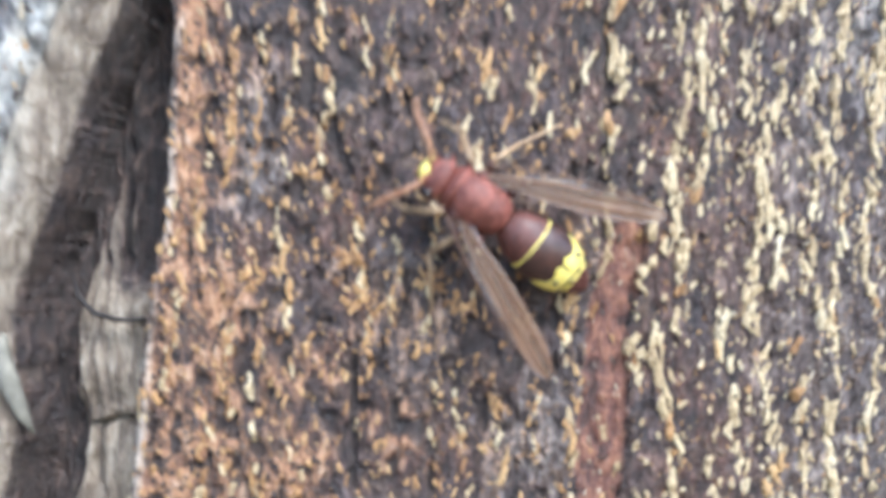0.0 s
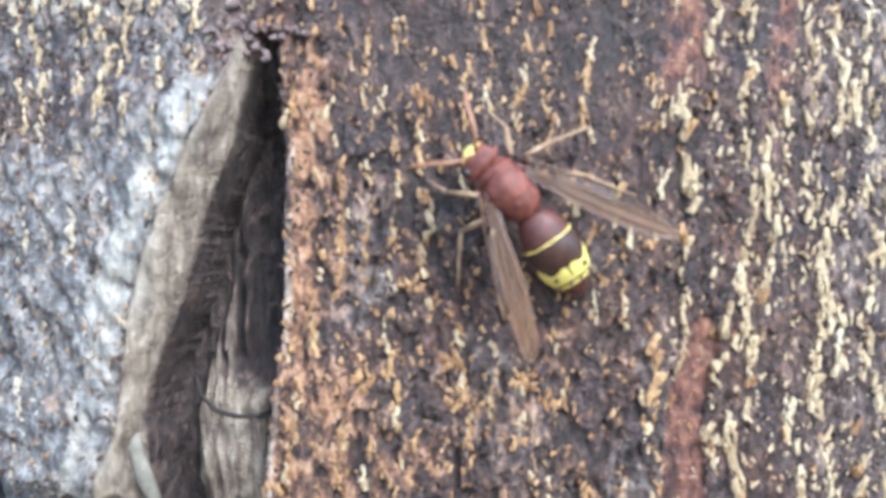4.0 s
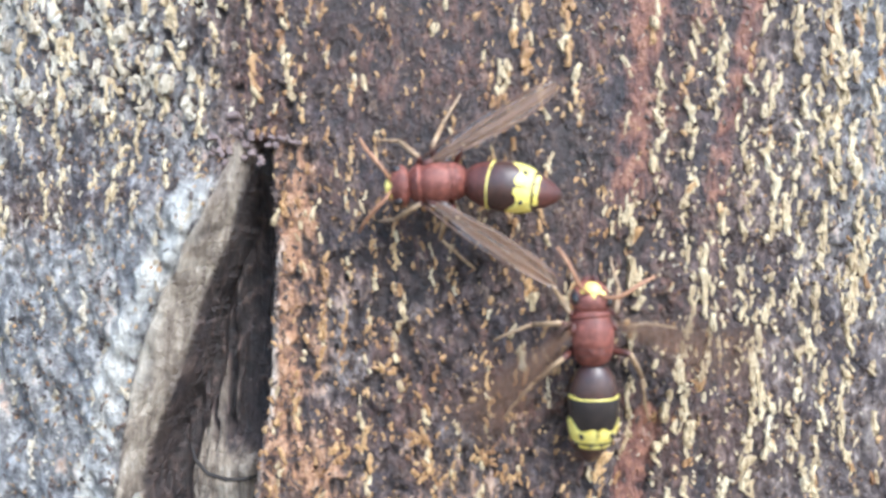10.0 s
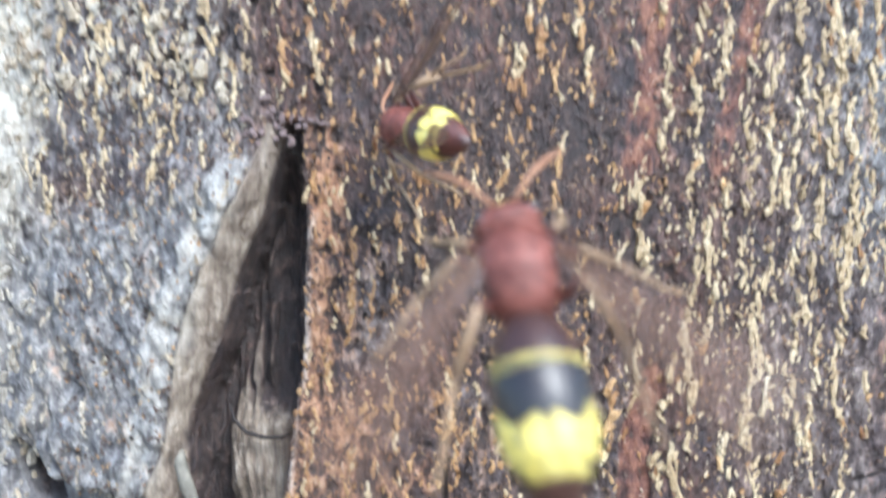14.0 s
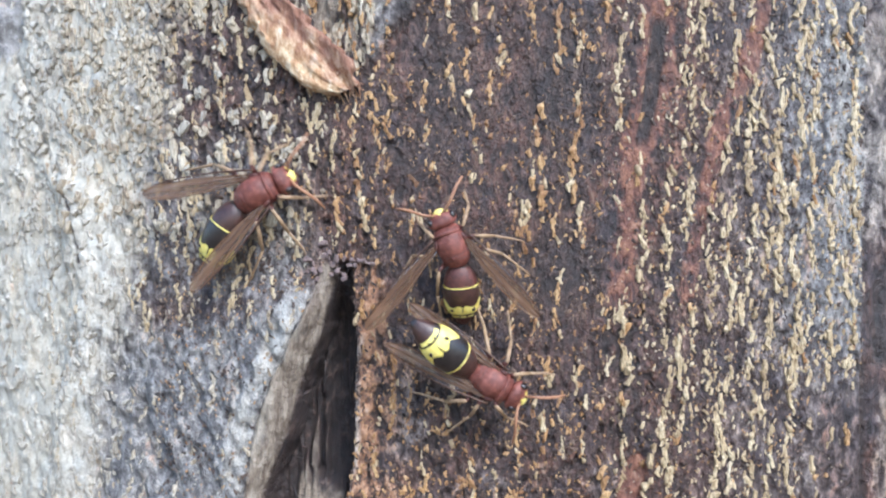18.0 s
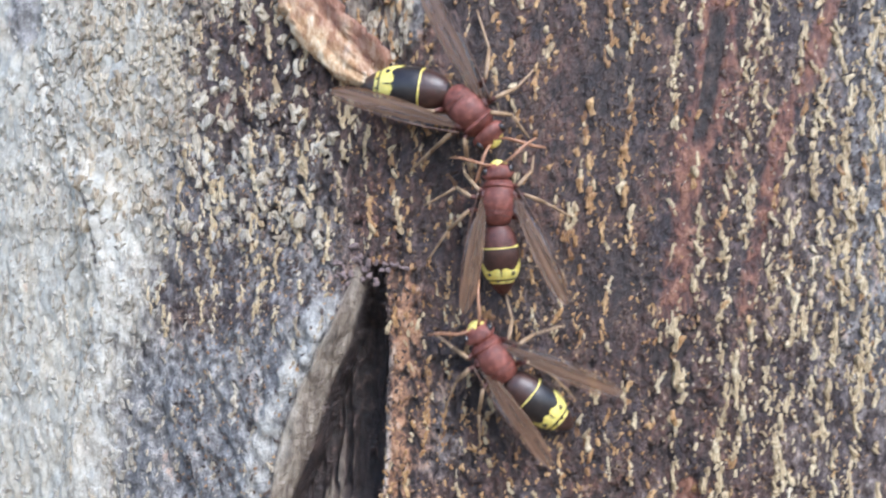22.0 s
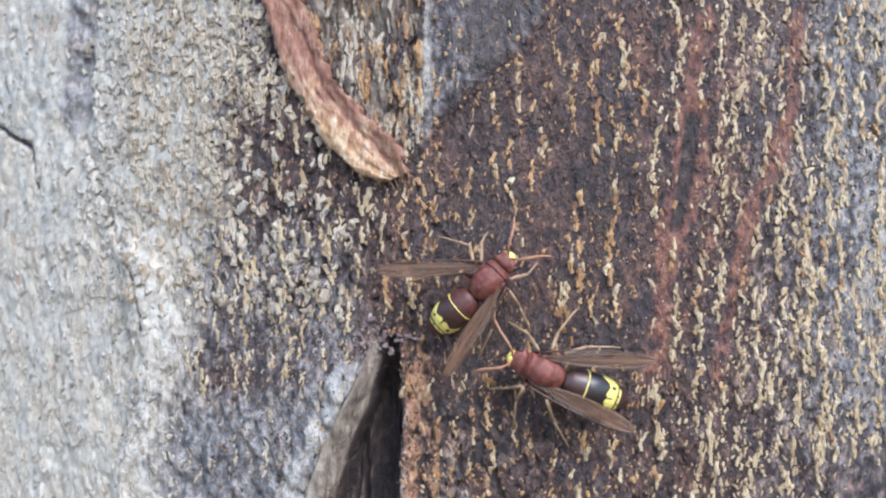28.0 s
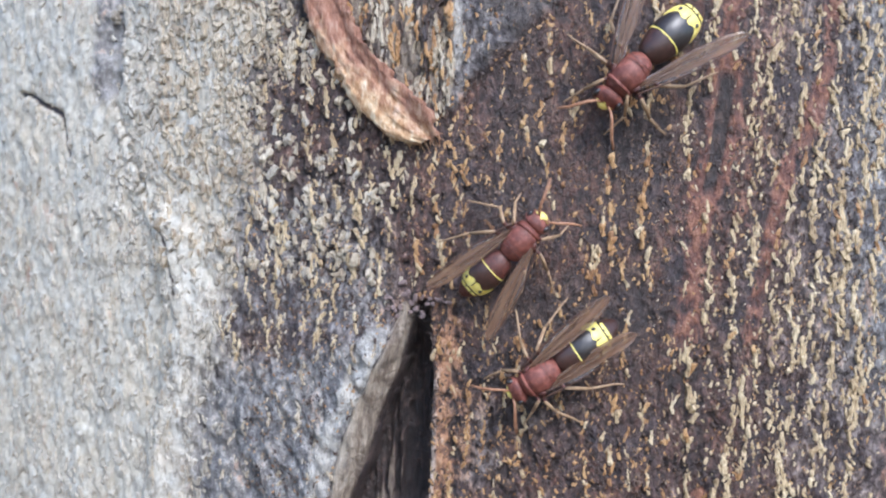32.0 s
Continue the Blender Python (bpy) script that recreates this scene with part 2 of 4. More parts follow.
def band(s, mid, half, soft):
    return 1 - step(np.abs(s - mid), half - soft, half + soft)


CREST = ((19, -36.5), (11.5, -39.2), (3, -43), (-6, -47.2), (-15, -50.8), (-24.5, -53), (-34, -55), (-42.5, -58), (-90, -70))
INNER = ((19, -33.5), (11, -35.4), (2.5, -37.6), (-6, -41.8), (-14.5, -44.2), (-23, -47.4), (-29, -50.5), (-34, -52), (-48, -51.6), (-90, -60))
LIP = ((19, -32), (17, -31.3), (2, -30.6), (-9, -31.2), (-22, -31.6), (-30.5, -33), (-41, -34.4), (-46, -34.8), (-90, -38))
PALE_EDGE = ((120, -58), (93, -61), (75, -64), (61, -70), (42, -70), (29, -72), (16, -75), (4, -78), (-10, -82), (-37, -86), (-90, -91))
SCAR = ((100, -111), (67, -114), (39, -101), (32, -97), (12, -93), (0, -95), (-16, -99), (-60, -103))
RED_A = ((92, 33), (67, 29.8), (52, 28.8), (39, 25.5), (29, 23.5), (19, 22.4), (9, 21.8), (0, 21.5))
RED_B = ((92, 54), (77, 52.2), (67, 51.2), (53, 47.8), (44, 42.6), (33, 39.7), (25, 38.2), (17, 36.2), (8, 35.5), (0, 34))
RED_C = ((-18, 26), (-24, 24.5), (-33, 22.9), (-42, 22.4), (-53, 22.2), (-70, 20))
SLIT = ((65.3, 30.4), (61.9, 30.0), (53.8, 29.0), (46.9, 27.7), (41.1, 26.6))
OCHRE = ((18, -30), (7, -25.5), (-4, -23.4), (-12, -22.8), (-20, -24.5), (-31, -19.8), (-38, -14.6), (-60, -6))
PEEL = ((100, -60), (92, -57.5), (80, -53.2), (71.6, -49.2), (62, -42.2), (56, -36), (52, -31))


def zones(s, z):
    """Shares of the bark's colours at each place."""
    wob = 2.2 * fbm(s, z, 9, 12, 5)
    below = step(18.6 - z, 0, 1.6)
    crest, inner, lip = line(z, CREST) + 0.5 * wob, line(z, INNER) + 0.45 * wob, line(z, LIP) + 0.16 * wob
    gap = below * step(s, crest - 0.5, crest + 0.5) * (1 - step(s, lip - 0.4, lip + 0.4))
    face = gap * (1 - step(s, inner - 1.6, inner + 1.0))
    ragged = fbm(s, z, 2.4, 10, 7, 3)
    block = step(-29.5 - z + 0.9 * ragged, -3, 5) * band(s + 2.2 * ragged, -41.0 - 0.05 * (z + 32), 5.4, 1.8) * gap
    middle = 0.58 * line(z, INNER) + 0.42 * lip
    splint = step(fbm(s, z, 1.2, 22, 9, 2) + 0.5 * ragged, -0.08, 0.30) * band(s, middle, 3.0, 1.4) * gap * step(6 - z, 0, 10) * (1 - block)
    out = {}
    # shade of the cleft floor, put into its colour
    out["shade_stain"] = np.clip(gap - face - block - 0.8 * splint, 0, 1)
    weathered = face * (1 - step(s, inner - 5.5, inner - 0.5))
    out["wood"] = np.clip(face - 0.42 * weathered + block + 0.75 * splint, 0, 1)
    out["pale"] = 1 - step(s + wob * 1.5, line(z, PALE_EDGE) - 24, line(z, PALE_EDGE) + 14)
    top = step(z, 50, 84) * (1 - step(s + wob, -66, -46)) * 0.5
    right = step(s, 76, 79) * step(-4 - z, 0, 8) * 0.22
    out["pale"] = np.maximum.reduce([out["pale"], top, right, 0.8 * weathered])
    slab = (1 - step(s, crest - 0.6, crest + 0.6)) * step(22 - z - 0.25 * np.abs(s + 44), 0, 22)
    white = band(s + 0.6 * wob, crest - 3.0, 3.0, 2.2) * step(16 - z, 0, 6) * (1 - 0.3 * step(-8 - z, 0, 16)) * (1 - gap)
    out["slate"] = slab * (1 - 0.8 * step(-(s - line(z, PALE_EDGE)), -2, 12))
    lowland = step(fbm(s, z, 10, 16, 103, 3), -0.35, 0.35) * step(s, -30, -22) * (1 - step(s, 18, 30)) * step(6 - z, 0, 16)
    out["slate"] = np.maximum(out["slate"], 0.36 * lowland)
    upland = step(s + wob, -84, -74) * (1 - step(s + 1.5 * wob, -46, -34)) * step(z, 2, 14) * (1 - step(z + 2 * wob, 34, 56))
    out["slate"] = np.maximum(out["slate"], 0.58 * upland)
    scar = line(z, SCAR)
    out["white"] = np.maximum(0.60 * white, 0.36 * step(s, scar - 3, scar + 1) * (1 - step(s, scar + 5, scar + 14)) * (1 - step(z, 30, 42)))
    out["white"] = np.maximum(out["white"], 0.40 * band(s, lip + 0.7, 0.75, 0.4) * step(6 - z, 0, 6) * step(wob, -1.2, 0.6))
    plate = step(s + 0.5 * wob, -27.5, -26) * (1 - step(s + wob, -3, 1)) * step(z - 58 - 0.9 * (s + 27) + 1.5 * wob, -1.5, 2.5)
    rim = band(s + 0.6 * wob, -25.4, 1.3, 0.9) * step(z, 62, 70)
    out["slate"] = np.maximum(out["slate"], 0.56 * plate)
    # greyer towards the right: bluish haze there is put into the bark colour
    out["slate"] = np.maximum(out["slate"], (0.38 + 0.05 * step(z, 10, 60) + 0.34 * step(s, 50, 66) * step(z, -14, 6)) * step(s, 25, 55) * (1 - step(s, 74, 76)))
    # pale rim of the plate; far right, painted sky glow on the bark
    out["white"] = np.maximum(out["white"], np.maximum(0.5 * rim, 0.30 * step(s, 60, 72) * step(z, 8, 30)))
    fibre = step(s + 0.5 * wob, line(z, PEEL) + 3, line(z, PEEL) + 6) * (1 - step(s + 0.5 * wob, -28, -24)) * step(z + 0.8 * wob, 55, 62)
    out["wood"] = np.maximum(out["wood"], 0.70 * fibre)
    edge = line(z, OCHRE) + wob * 1.3
    out["ochre"] = below * step(s, lip + 0.2, lip + 1.0) * (1 - step(s, edge - 5, edge + 7)) * 0.50
    out["ochre"] = np.maximum(out["ochre"], 0.29 * step(-20 - z, 0, 14) * step(s, lip, lip + 2) * (1 - step(s, 2, 16)))
    out["ochre"] = np.maximum(out["ochre"], 0.66 * below * band(s + 1.2 * wob, lip + 4.2, 2.6, 1.6) * step(wob + 0.04 * (z + 30), -0.6, 1.4))
    out["rust"] = np.maximum.reduce([
        band(s + 0.6 * wob, line(z, RED_A), 2.6 + 1.5 * band(z, 53, 15, 6), 1.5) * step(z, 6, 12) * (0.78 + 0.12 * np.sin(z * 0.2)),
        band(s + 0.6 * wob, line(z, RED_B), 2.2, 1.5) * step(z, 6, 12) * (0.80 + 0.14 * np.sin(z * 0.33)),
        band(s + 0.5 * wob, line(z, RED_C), 2.9 - 1.4 * step(z, -27, -19), 0.9) * step(-19 - z, 0, 3) * 0.9,
        0.34 * step(fbm(s, z, 13, 26, 99, 3), -0.5, 0.4) * step(s, -28, -14) * (1 - step(s, 30, 50)) * step(z, 16, 26) * (1 - step(z, 84, 96)),
        0.34 * step(s, 62, 66) * (1 - step(s, 74, 76)) * step(-6 - z, 0, 8)])
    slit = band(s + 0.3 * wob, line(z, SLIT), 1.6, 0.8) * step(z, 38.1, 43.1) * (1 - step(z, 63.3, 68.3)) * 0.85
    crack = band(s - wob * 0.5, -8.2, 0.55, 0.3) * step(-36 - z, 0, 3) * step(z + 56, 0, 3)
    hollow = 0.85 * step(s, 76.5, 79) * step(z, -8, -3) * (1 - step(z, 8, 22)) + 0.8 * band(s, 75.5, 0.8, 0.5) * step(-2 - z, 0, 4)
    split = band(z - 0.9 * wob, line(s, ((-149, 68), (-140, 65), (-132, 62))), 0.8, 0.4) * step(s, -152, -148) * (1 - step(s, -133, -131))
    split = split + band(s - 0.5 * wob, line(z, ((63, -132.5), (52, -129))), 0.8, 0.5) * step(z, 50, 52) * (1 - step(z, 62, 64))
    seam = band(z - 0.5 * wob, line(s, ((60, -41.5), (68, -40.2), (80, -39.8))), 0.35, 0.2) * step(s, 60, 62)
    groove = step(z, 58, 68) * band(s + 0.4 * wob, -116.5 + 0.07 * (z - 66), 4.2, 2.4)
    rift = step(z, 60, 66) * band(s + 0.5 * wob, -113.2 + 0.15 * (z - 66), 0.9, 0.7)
    # shading of the groove, laid on as grey-blue colour
    out["slate"] = np.maximum(out["slate"], 0.80 * groove)
    # cracks and hollow get their shade in the colour; the broad band is stain
    out["shade_stain"] = np.maximum.reduce([out["shade_stain"], slit, crack, hollow, 0.62 * rift, 0.9 * split, 0.9 * seam, 0.85 * band(s + 0.9 * wob, scar + 1, 0.45, 0.3) * step(z, 14, 18) * (1 - step(z, 38, 42)), 0.61 * band(s + 2 * wob, 1, 20, 9) * step(z, -8, 16) * (1 - out["rust"])])
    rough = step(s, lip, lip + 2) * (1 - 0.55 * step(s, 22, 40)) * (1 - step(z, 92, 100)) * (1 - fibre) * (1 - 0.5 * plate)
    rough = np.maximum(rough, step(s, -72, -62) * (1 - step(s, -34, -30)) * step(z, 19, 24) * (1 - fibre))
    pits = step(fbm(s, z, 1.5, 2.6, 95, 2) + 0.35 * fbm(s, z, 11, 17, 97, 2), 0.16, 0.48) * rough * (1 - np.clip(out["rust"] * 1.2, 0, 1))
    # the pits are sunk in relief() and carry painted shade here too
    out["shade_stain"] = np.maximum(out["shade_stain"], 0.70 * pits)
    return out, gap, face, block, splint, fibre, plate, pits


def relief(s, z):
    """How far the bark stands out, in millimetres."""
    out, gap, face, block, splint, fibre, plate, pits = zones(s, z)
    wob = 2.2 * fbm(s, z, 9, 12, 5)
    crest, inner, lip = line(z, CREST) + 0.5 * wob, line(z, INNER) + 0.45 * wob, line(z, LIP) + 0.16 * wob
    h = 0.9 * fbm(s, z, 26, 60, 11) + 0.55 * fbm(s, z, 2.6, 6.5, 21, 3) + 0.26 * fbm(s, z, 0.95, 1.7, 31, 2)
    below = step(18 - z, 0, 12)
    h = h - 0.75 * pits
    rise = below * (1 - step(s, crest - 0.2, crest + 0.6)) * step(s, crest - 34, crest) * 3.6
    h = h + rise * (1 - gap)
    lump = fbm(s, z, 2.3, 3.8, 41, 3)
    flake = fbm(s + 0.5 * z, z, 3.2, 5.5, 43, 2)
    h = h + (1.0 * out["slate"] + 0.55 * out["pale"]) * lump + 1.3 * out["slate"] * (1 - step(s, -34, -28)) * flake
    width = np.maximum(inner - crest, 0.5)
    slope = np.clip((s - crest) / width, 0, 1)
    depth = -10.5 * np.clip((19 - z) / 14, 0.40, 1)
    grain = 0.35 * fbm(s, z, 1.1, 14, 51, 3)
    ragged = fbm(s, z, 2.4, 10, 7, 3)
    floor = depth + 3.6 * splint * (0.8 + 0.6 * ragged) + grain * 3 + 1.1 * fbm(s, z, 3.0, 6.0, 57, 3) + 5.0 * block
    cut = np.where(s < inner, 3.4 * below * (1 - slope) - 1.8 * slope**2 + 1.6 * grain + 0.5 * lump, floor)
    notch = band(z, -48.3 + 0.08 * (s + 40) + 0.5 * np.sin(s * 0.9), 0.40, 0.2)
    cut = cut - 2.2 * np.clip(notch, 0, 1) * block
    h = h * (1 - gap) + cut * gap
    h = h + 0.5 * band(s, lip + 0.5, 0.7, 0.4) * step(17 - z, 0, 3)
    scar = line(z, SCAR)
    h = h + 2.8 * step(s, scar - 5, scar) * (1 - step(s, scar, scar + 13)) * (1 - step(z, 34, 42)) - 0.9 * band(s + 0.6 * lump, scar - 0.6, 0.7, 0.5)
    h = h - 3.0 * step(z, 60, 72) * band(s + 0.4 * wob, -115 + 0.1 * (z - 66), 3.0, 2.4)
    h = h - 1.1 * (out["rust"] > 0.45) * step(0 - z, 10, 18) - 1.2 * (1 - gap) * np.clip(out["shade_stain"] - 0.70 * pits, 0, 1)
    h = h + (2.2 * fbm(s, z, 2.0, 5.5, 61, 3) + 0.4) * fibre + (1.2 + 0.9 * fbm(s, z, 4, 7, 67, 2)) * plate
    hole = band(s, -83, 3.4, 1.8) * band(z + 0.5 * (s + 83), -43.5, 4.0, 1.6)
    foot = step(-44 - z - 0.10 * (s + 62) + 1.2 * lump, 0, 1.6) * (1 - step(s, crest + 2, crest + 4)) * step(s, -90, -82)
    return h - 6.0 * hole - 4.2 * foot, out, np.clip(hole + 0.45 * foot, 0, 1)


def on_trunk(s, z, h=0.0):
    """World place of a point of the bark, h millimetres proud."""
    a = s * MM / RAD
    r = RAD + h * MM
    return Vector((r * math.sin(a), RAD - r * math.cos(a), Z0 + z * MM))


def on_bark(s, z, h, heading, pitch=0.0, roll=0.0):
    """A pose on the bark: local x ahead along the surface, z away from the wood."""
    a = s * MM / RAD
    across, up, out = Vector((math.cos(a), math.sin(a), 0)), Vector((0, 0, 1)), Vector((math.sin(a), -math.cos(a), 0))
    f = radians(heading)
    ahead = math.cos(f) * across + math.sin(f) * up
    side = out.cross(ahead)
    turn = Matrix((ahead, side, out)).transposed().to_4x4()
    return Matrix.Translation(on_trunk(s, z, h)) @ turn @ pose(0, 0, 0, roll, -pitch, 0)


def part(name, bm, mat, parent, label=""):
    mesh = bpy.data.meshes.new(name)
    bm.to_mesh(mesh)
    bm.free()
    mesh.materials.append(mat)
    for f in mesh.polygons:
        f.use_smooth = True
    ob = new(name, mesh)
    ob.parent = parent
    if label:
        ob["label"] = label
    return ob


# ---- ground and trunk ----


def ground():
    bm = bmesh.new()
    rings = [0.0, 0.6, 1.5, 4, 12, 40, 150, 600, 2500]
    prev = None
    for r in rings[1:]:
        ring = [bm.verts.new((r * math.cos(k * math.pi / 16), r * math.sin(k * math.pi / 16), 0.02 * math.sin(3 * k + r) if r < 13 else 0)) for k in range(32)]
        if prev is None:
            bm.faces.new(ring)
        else:
            for k in range(32):
                bm.faces.new((prev[k], ring[k], ring[(k + 1) % 32], prev[(k + 1) % 32]))
        prev = ring
    ob = part("ground", bm, EARTH, None)
    return tagged(ob, "bare brown soil round the foot of the tree", "ground", kind="structure")


def tree_trunk():
    half = math.pi * RAD / MM
    s = np.concatenate([np.linspace(-half, -185, 50, endpoint=False), np.linspace(-185, -75, 170, endpoint=False),
                        np.linspace(-75, 75, 440, endpoint=False), np.linspace(75, 100, 50, endpoint=False), np.linspace(100, half, 60, endpoint=False)])
    z = np.concatenate([np.linspace(-1320, -90, 60, endpoint=False), np.linspace(-90, -62, 30, endpoint=False),
                        np.linspace(-62, 100, 430, endpoint=False), np.linspace(100, 125, 30, endpoint=False), np.linspace(125, 3200, 90)])
    S, Z = np.meshgrid(s, z)
    h, out, hollow = relief(S, Z)
    near = step(S, -230, -190) * (1 - step(S, 110, 150)) * step(Z, -130, -95) * (1 - step(Z, 130, 170))
    far = 6 * fbm(S, Z, 60, 220, 71) + 2 * fbm(S, Z, 14, 40, 81)
    ends = step(np.abs(S), half - 120, half)
    h = h * near + far * (1 - near) * (1 - ends)
    shape = 1 + 0.55 * np.exp(-((Z + 1320) / 230)) * (1 + 0.35 * np.cos(5 * S * MM / RAD + 0.6)) - 0.22 * np.clip(Z - 300, 0, None) / 2900
    r = (RAD + h * MM) * np.where(np.abs(Z) < 250, 1.0, shape)
    a = S * MM / RAD
    co = np.stack([r * np.sin(a), RAD - r * np.cos(a), Z0 + Z * MM], -1).reshape(-1, 3)
    nz, ns = S.shape
    i = np.arange(nz - 1)[:, None] * ns
    j = np.arange(ns)[None, :]
    k = (j + 1) % ns
    faces = np.stack([i + j, i + k, i + ns + k, i + ns + j], -1).reshape(-1, 4)
    mesh = bpy.data.meshes.new("bark")
    mesh.vertices.add(len(co))
    mesh.vertices.foreach_set("co", co.ravel())
    mesh.loops.add(faces.size)
    mesh.loops.foreach_set("vertex_index", faces.ravel().astype(np.int32))
    mesh.polygons.add(len(faces))
    mesh.polygons.foreach_set("loop_start", np.arange(0, faces.size, 4, dtype=np.int32))
    mesh.update(calc_edges=True)
    mesh.polygons.foreach_set("use_smooth", np.ones(len(faces), bool))
    # the sunk hole and foot also have their shade painted on
    out["shade_stain"] = np.maximum(out["shade_stain"], hollow * 0.9)
    for name in out:
        out[name] = out[name] * near
    out["slate"] = np.maximum(out["slate"], 0.45 * (1 - near) * (0.6 + 0.8 * fbm(S, Z, 40, 160, 91)))
    for name in ("pale", "slate", "ochre", "rust", "white", "wood", "shade_stain"):
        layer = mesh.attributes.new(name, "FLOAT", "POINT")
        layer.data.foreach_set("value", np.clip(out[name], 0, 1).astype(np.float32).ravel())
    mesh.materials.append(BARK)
    trunk = new("tree_trunk")
    bark = new("bark", mesh)
    bark.parent = trunk
    bm = bmesh.new()
    top = Z0 + 3.19
    bmesh.ops.create_cone(bm, cap_ends=True, segments=48, radius1=0.232, radius2=0.225, depth=0.03, matrix=Matrix.Translation((0, RAD, top)))
    part("top", bm, BARK, trunk)
    return tagged(trunk, "old tree trunk with dark rough bark flecked with tan cork", "tree trunk")


# ---- cork flecks ----


def fleck_shape(length, width, seed):
    """A rough, broken ridge of cork along y: points and faces, in millimetres."""
    rng = random.Random(seed)
    n = max(2, min(6, int(length / width * 1.5)))
    pts, faces = [], []
    c = 0.0
    for k in range(n + 1):
        u = k / n
        y = (u - 0.5) * length + rng.uniform(-0.12, 0.12) * width
        end = 0.78 if k in (0, n) else 1.0
        wl, wr = (width * 0.5 * end * rng.uniform(0.55, 1.3) for _ in range(2))
        c += rng.uniform(-0.26, 0.26) * width
        top = width * end * rng.uniform(0.24, 0.56)
        pts += [(c - wl, y, -0.4), (c - wl * rng.uniform(0.6, 0.95), y + rng.uniform(-0.2, 0.2) * width, top * rng.uniform(0.5, 1.0)),
                (c + rng.uniform(-0.4, 0.4) * wl, y + rng.uniform(-0.2, 0.2) * width, top), (c + wr * rng.uniform(0.6, 0.95), y, top * rng.uniform(0.4, 0.9)), (c + wr, y, -0.4)]
    for k in range(n):
        for q in range(4):
            a = k * 5 + q
            faces.append((a, a + 1, a + 6, a + 5))
    faces.append((4, 3, 2, 1, 0))
    e = n * 5
    faces.append((e, e + 1, e + 2, e + 3, e + 4))
    return pts, [f[::-1] for f in faces]


# the boldest cork streaks: s, upper end, lower end
STREAKS_WEST = ((-37, 50, 41), (-27, 52, 47), (-29, 41, 26), (-53.5, 64, 50), (-57, 44, 21), (-46.5, 42, 30), (-66.5, 43, 14), (-73, 42, 27), (-75.5, 79, 57), (-88, 79, 52), (-55.5, 18, 7), (-23, 53, 43), (-34.5, 31, 24), (-57, 28, 19), (-48.6, 42, 22), (-64, 42, 29))
STREAKS_MID = ((10, 82, 57), (13.5, 51, 30), (6.5, 49, 26), (4, 40, 25), (-2, 68, 58), (-6.5, 69, 62), (-8.5, 57, 50), (15.5, 83, 72), (19.5, 73, 67), (4, 30, 17), (22.5, 14, -3), (18.2, -21, -31), (23, 12, -15), (6.5, -9, -19), (8, -1, -6))
STREAKS_EAST = ((59.5, 77, 30), (55.5, 55, 22), (49, 63, 44), (44.5, 28, 3), (39.5, 72, 58), (34.5, 5, -17), (43, -9, -18), (58.5, 3, -10), (46, 63, 44), (53, 12, 2), (61.5, 2, -8), (67.5, 75, 62), (30, -15, -24), (42, -18, -34), (46.5, 11, 5), (31.5, -11, -25), (38.4, -32, -46), (30, -34, -45), (47.6, -35, -47), (55.7, 31, 12), (59, 23, -7))


ROSETTES = ((1.6, -29.2), (-14.0, -15.8), (-7.5, -31.0), (4.5, -31.5), (-9.0, -26.0), (-20.5, -29.0), (-12.0, 9.0))


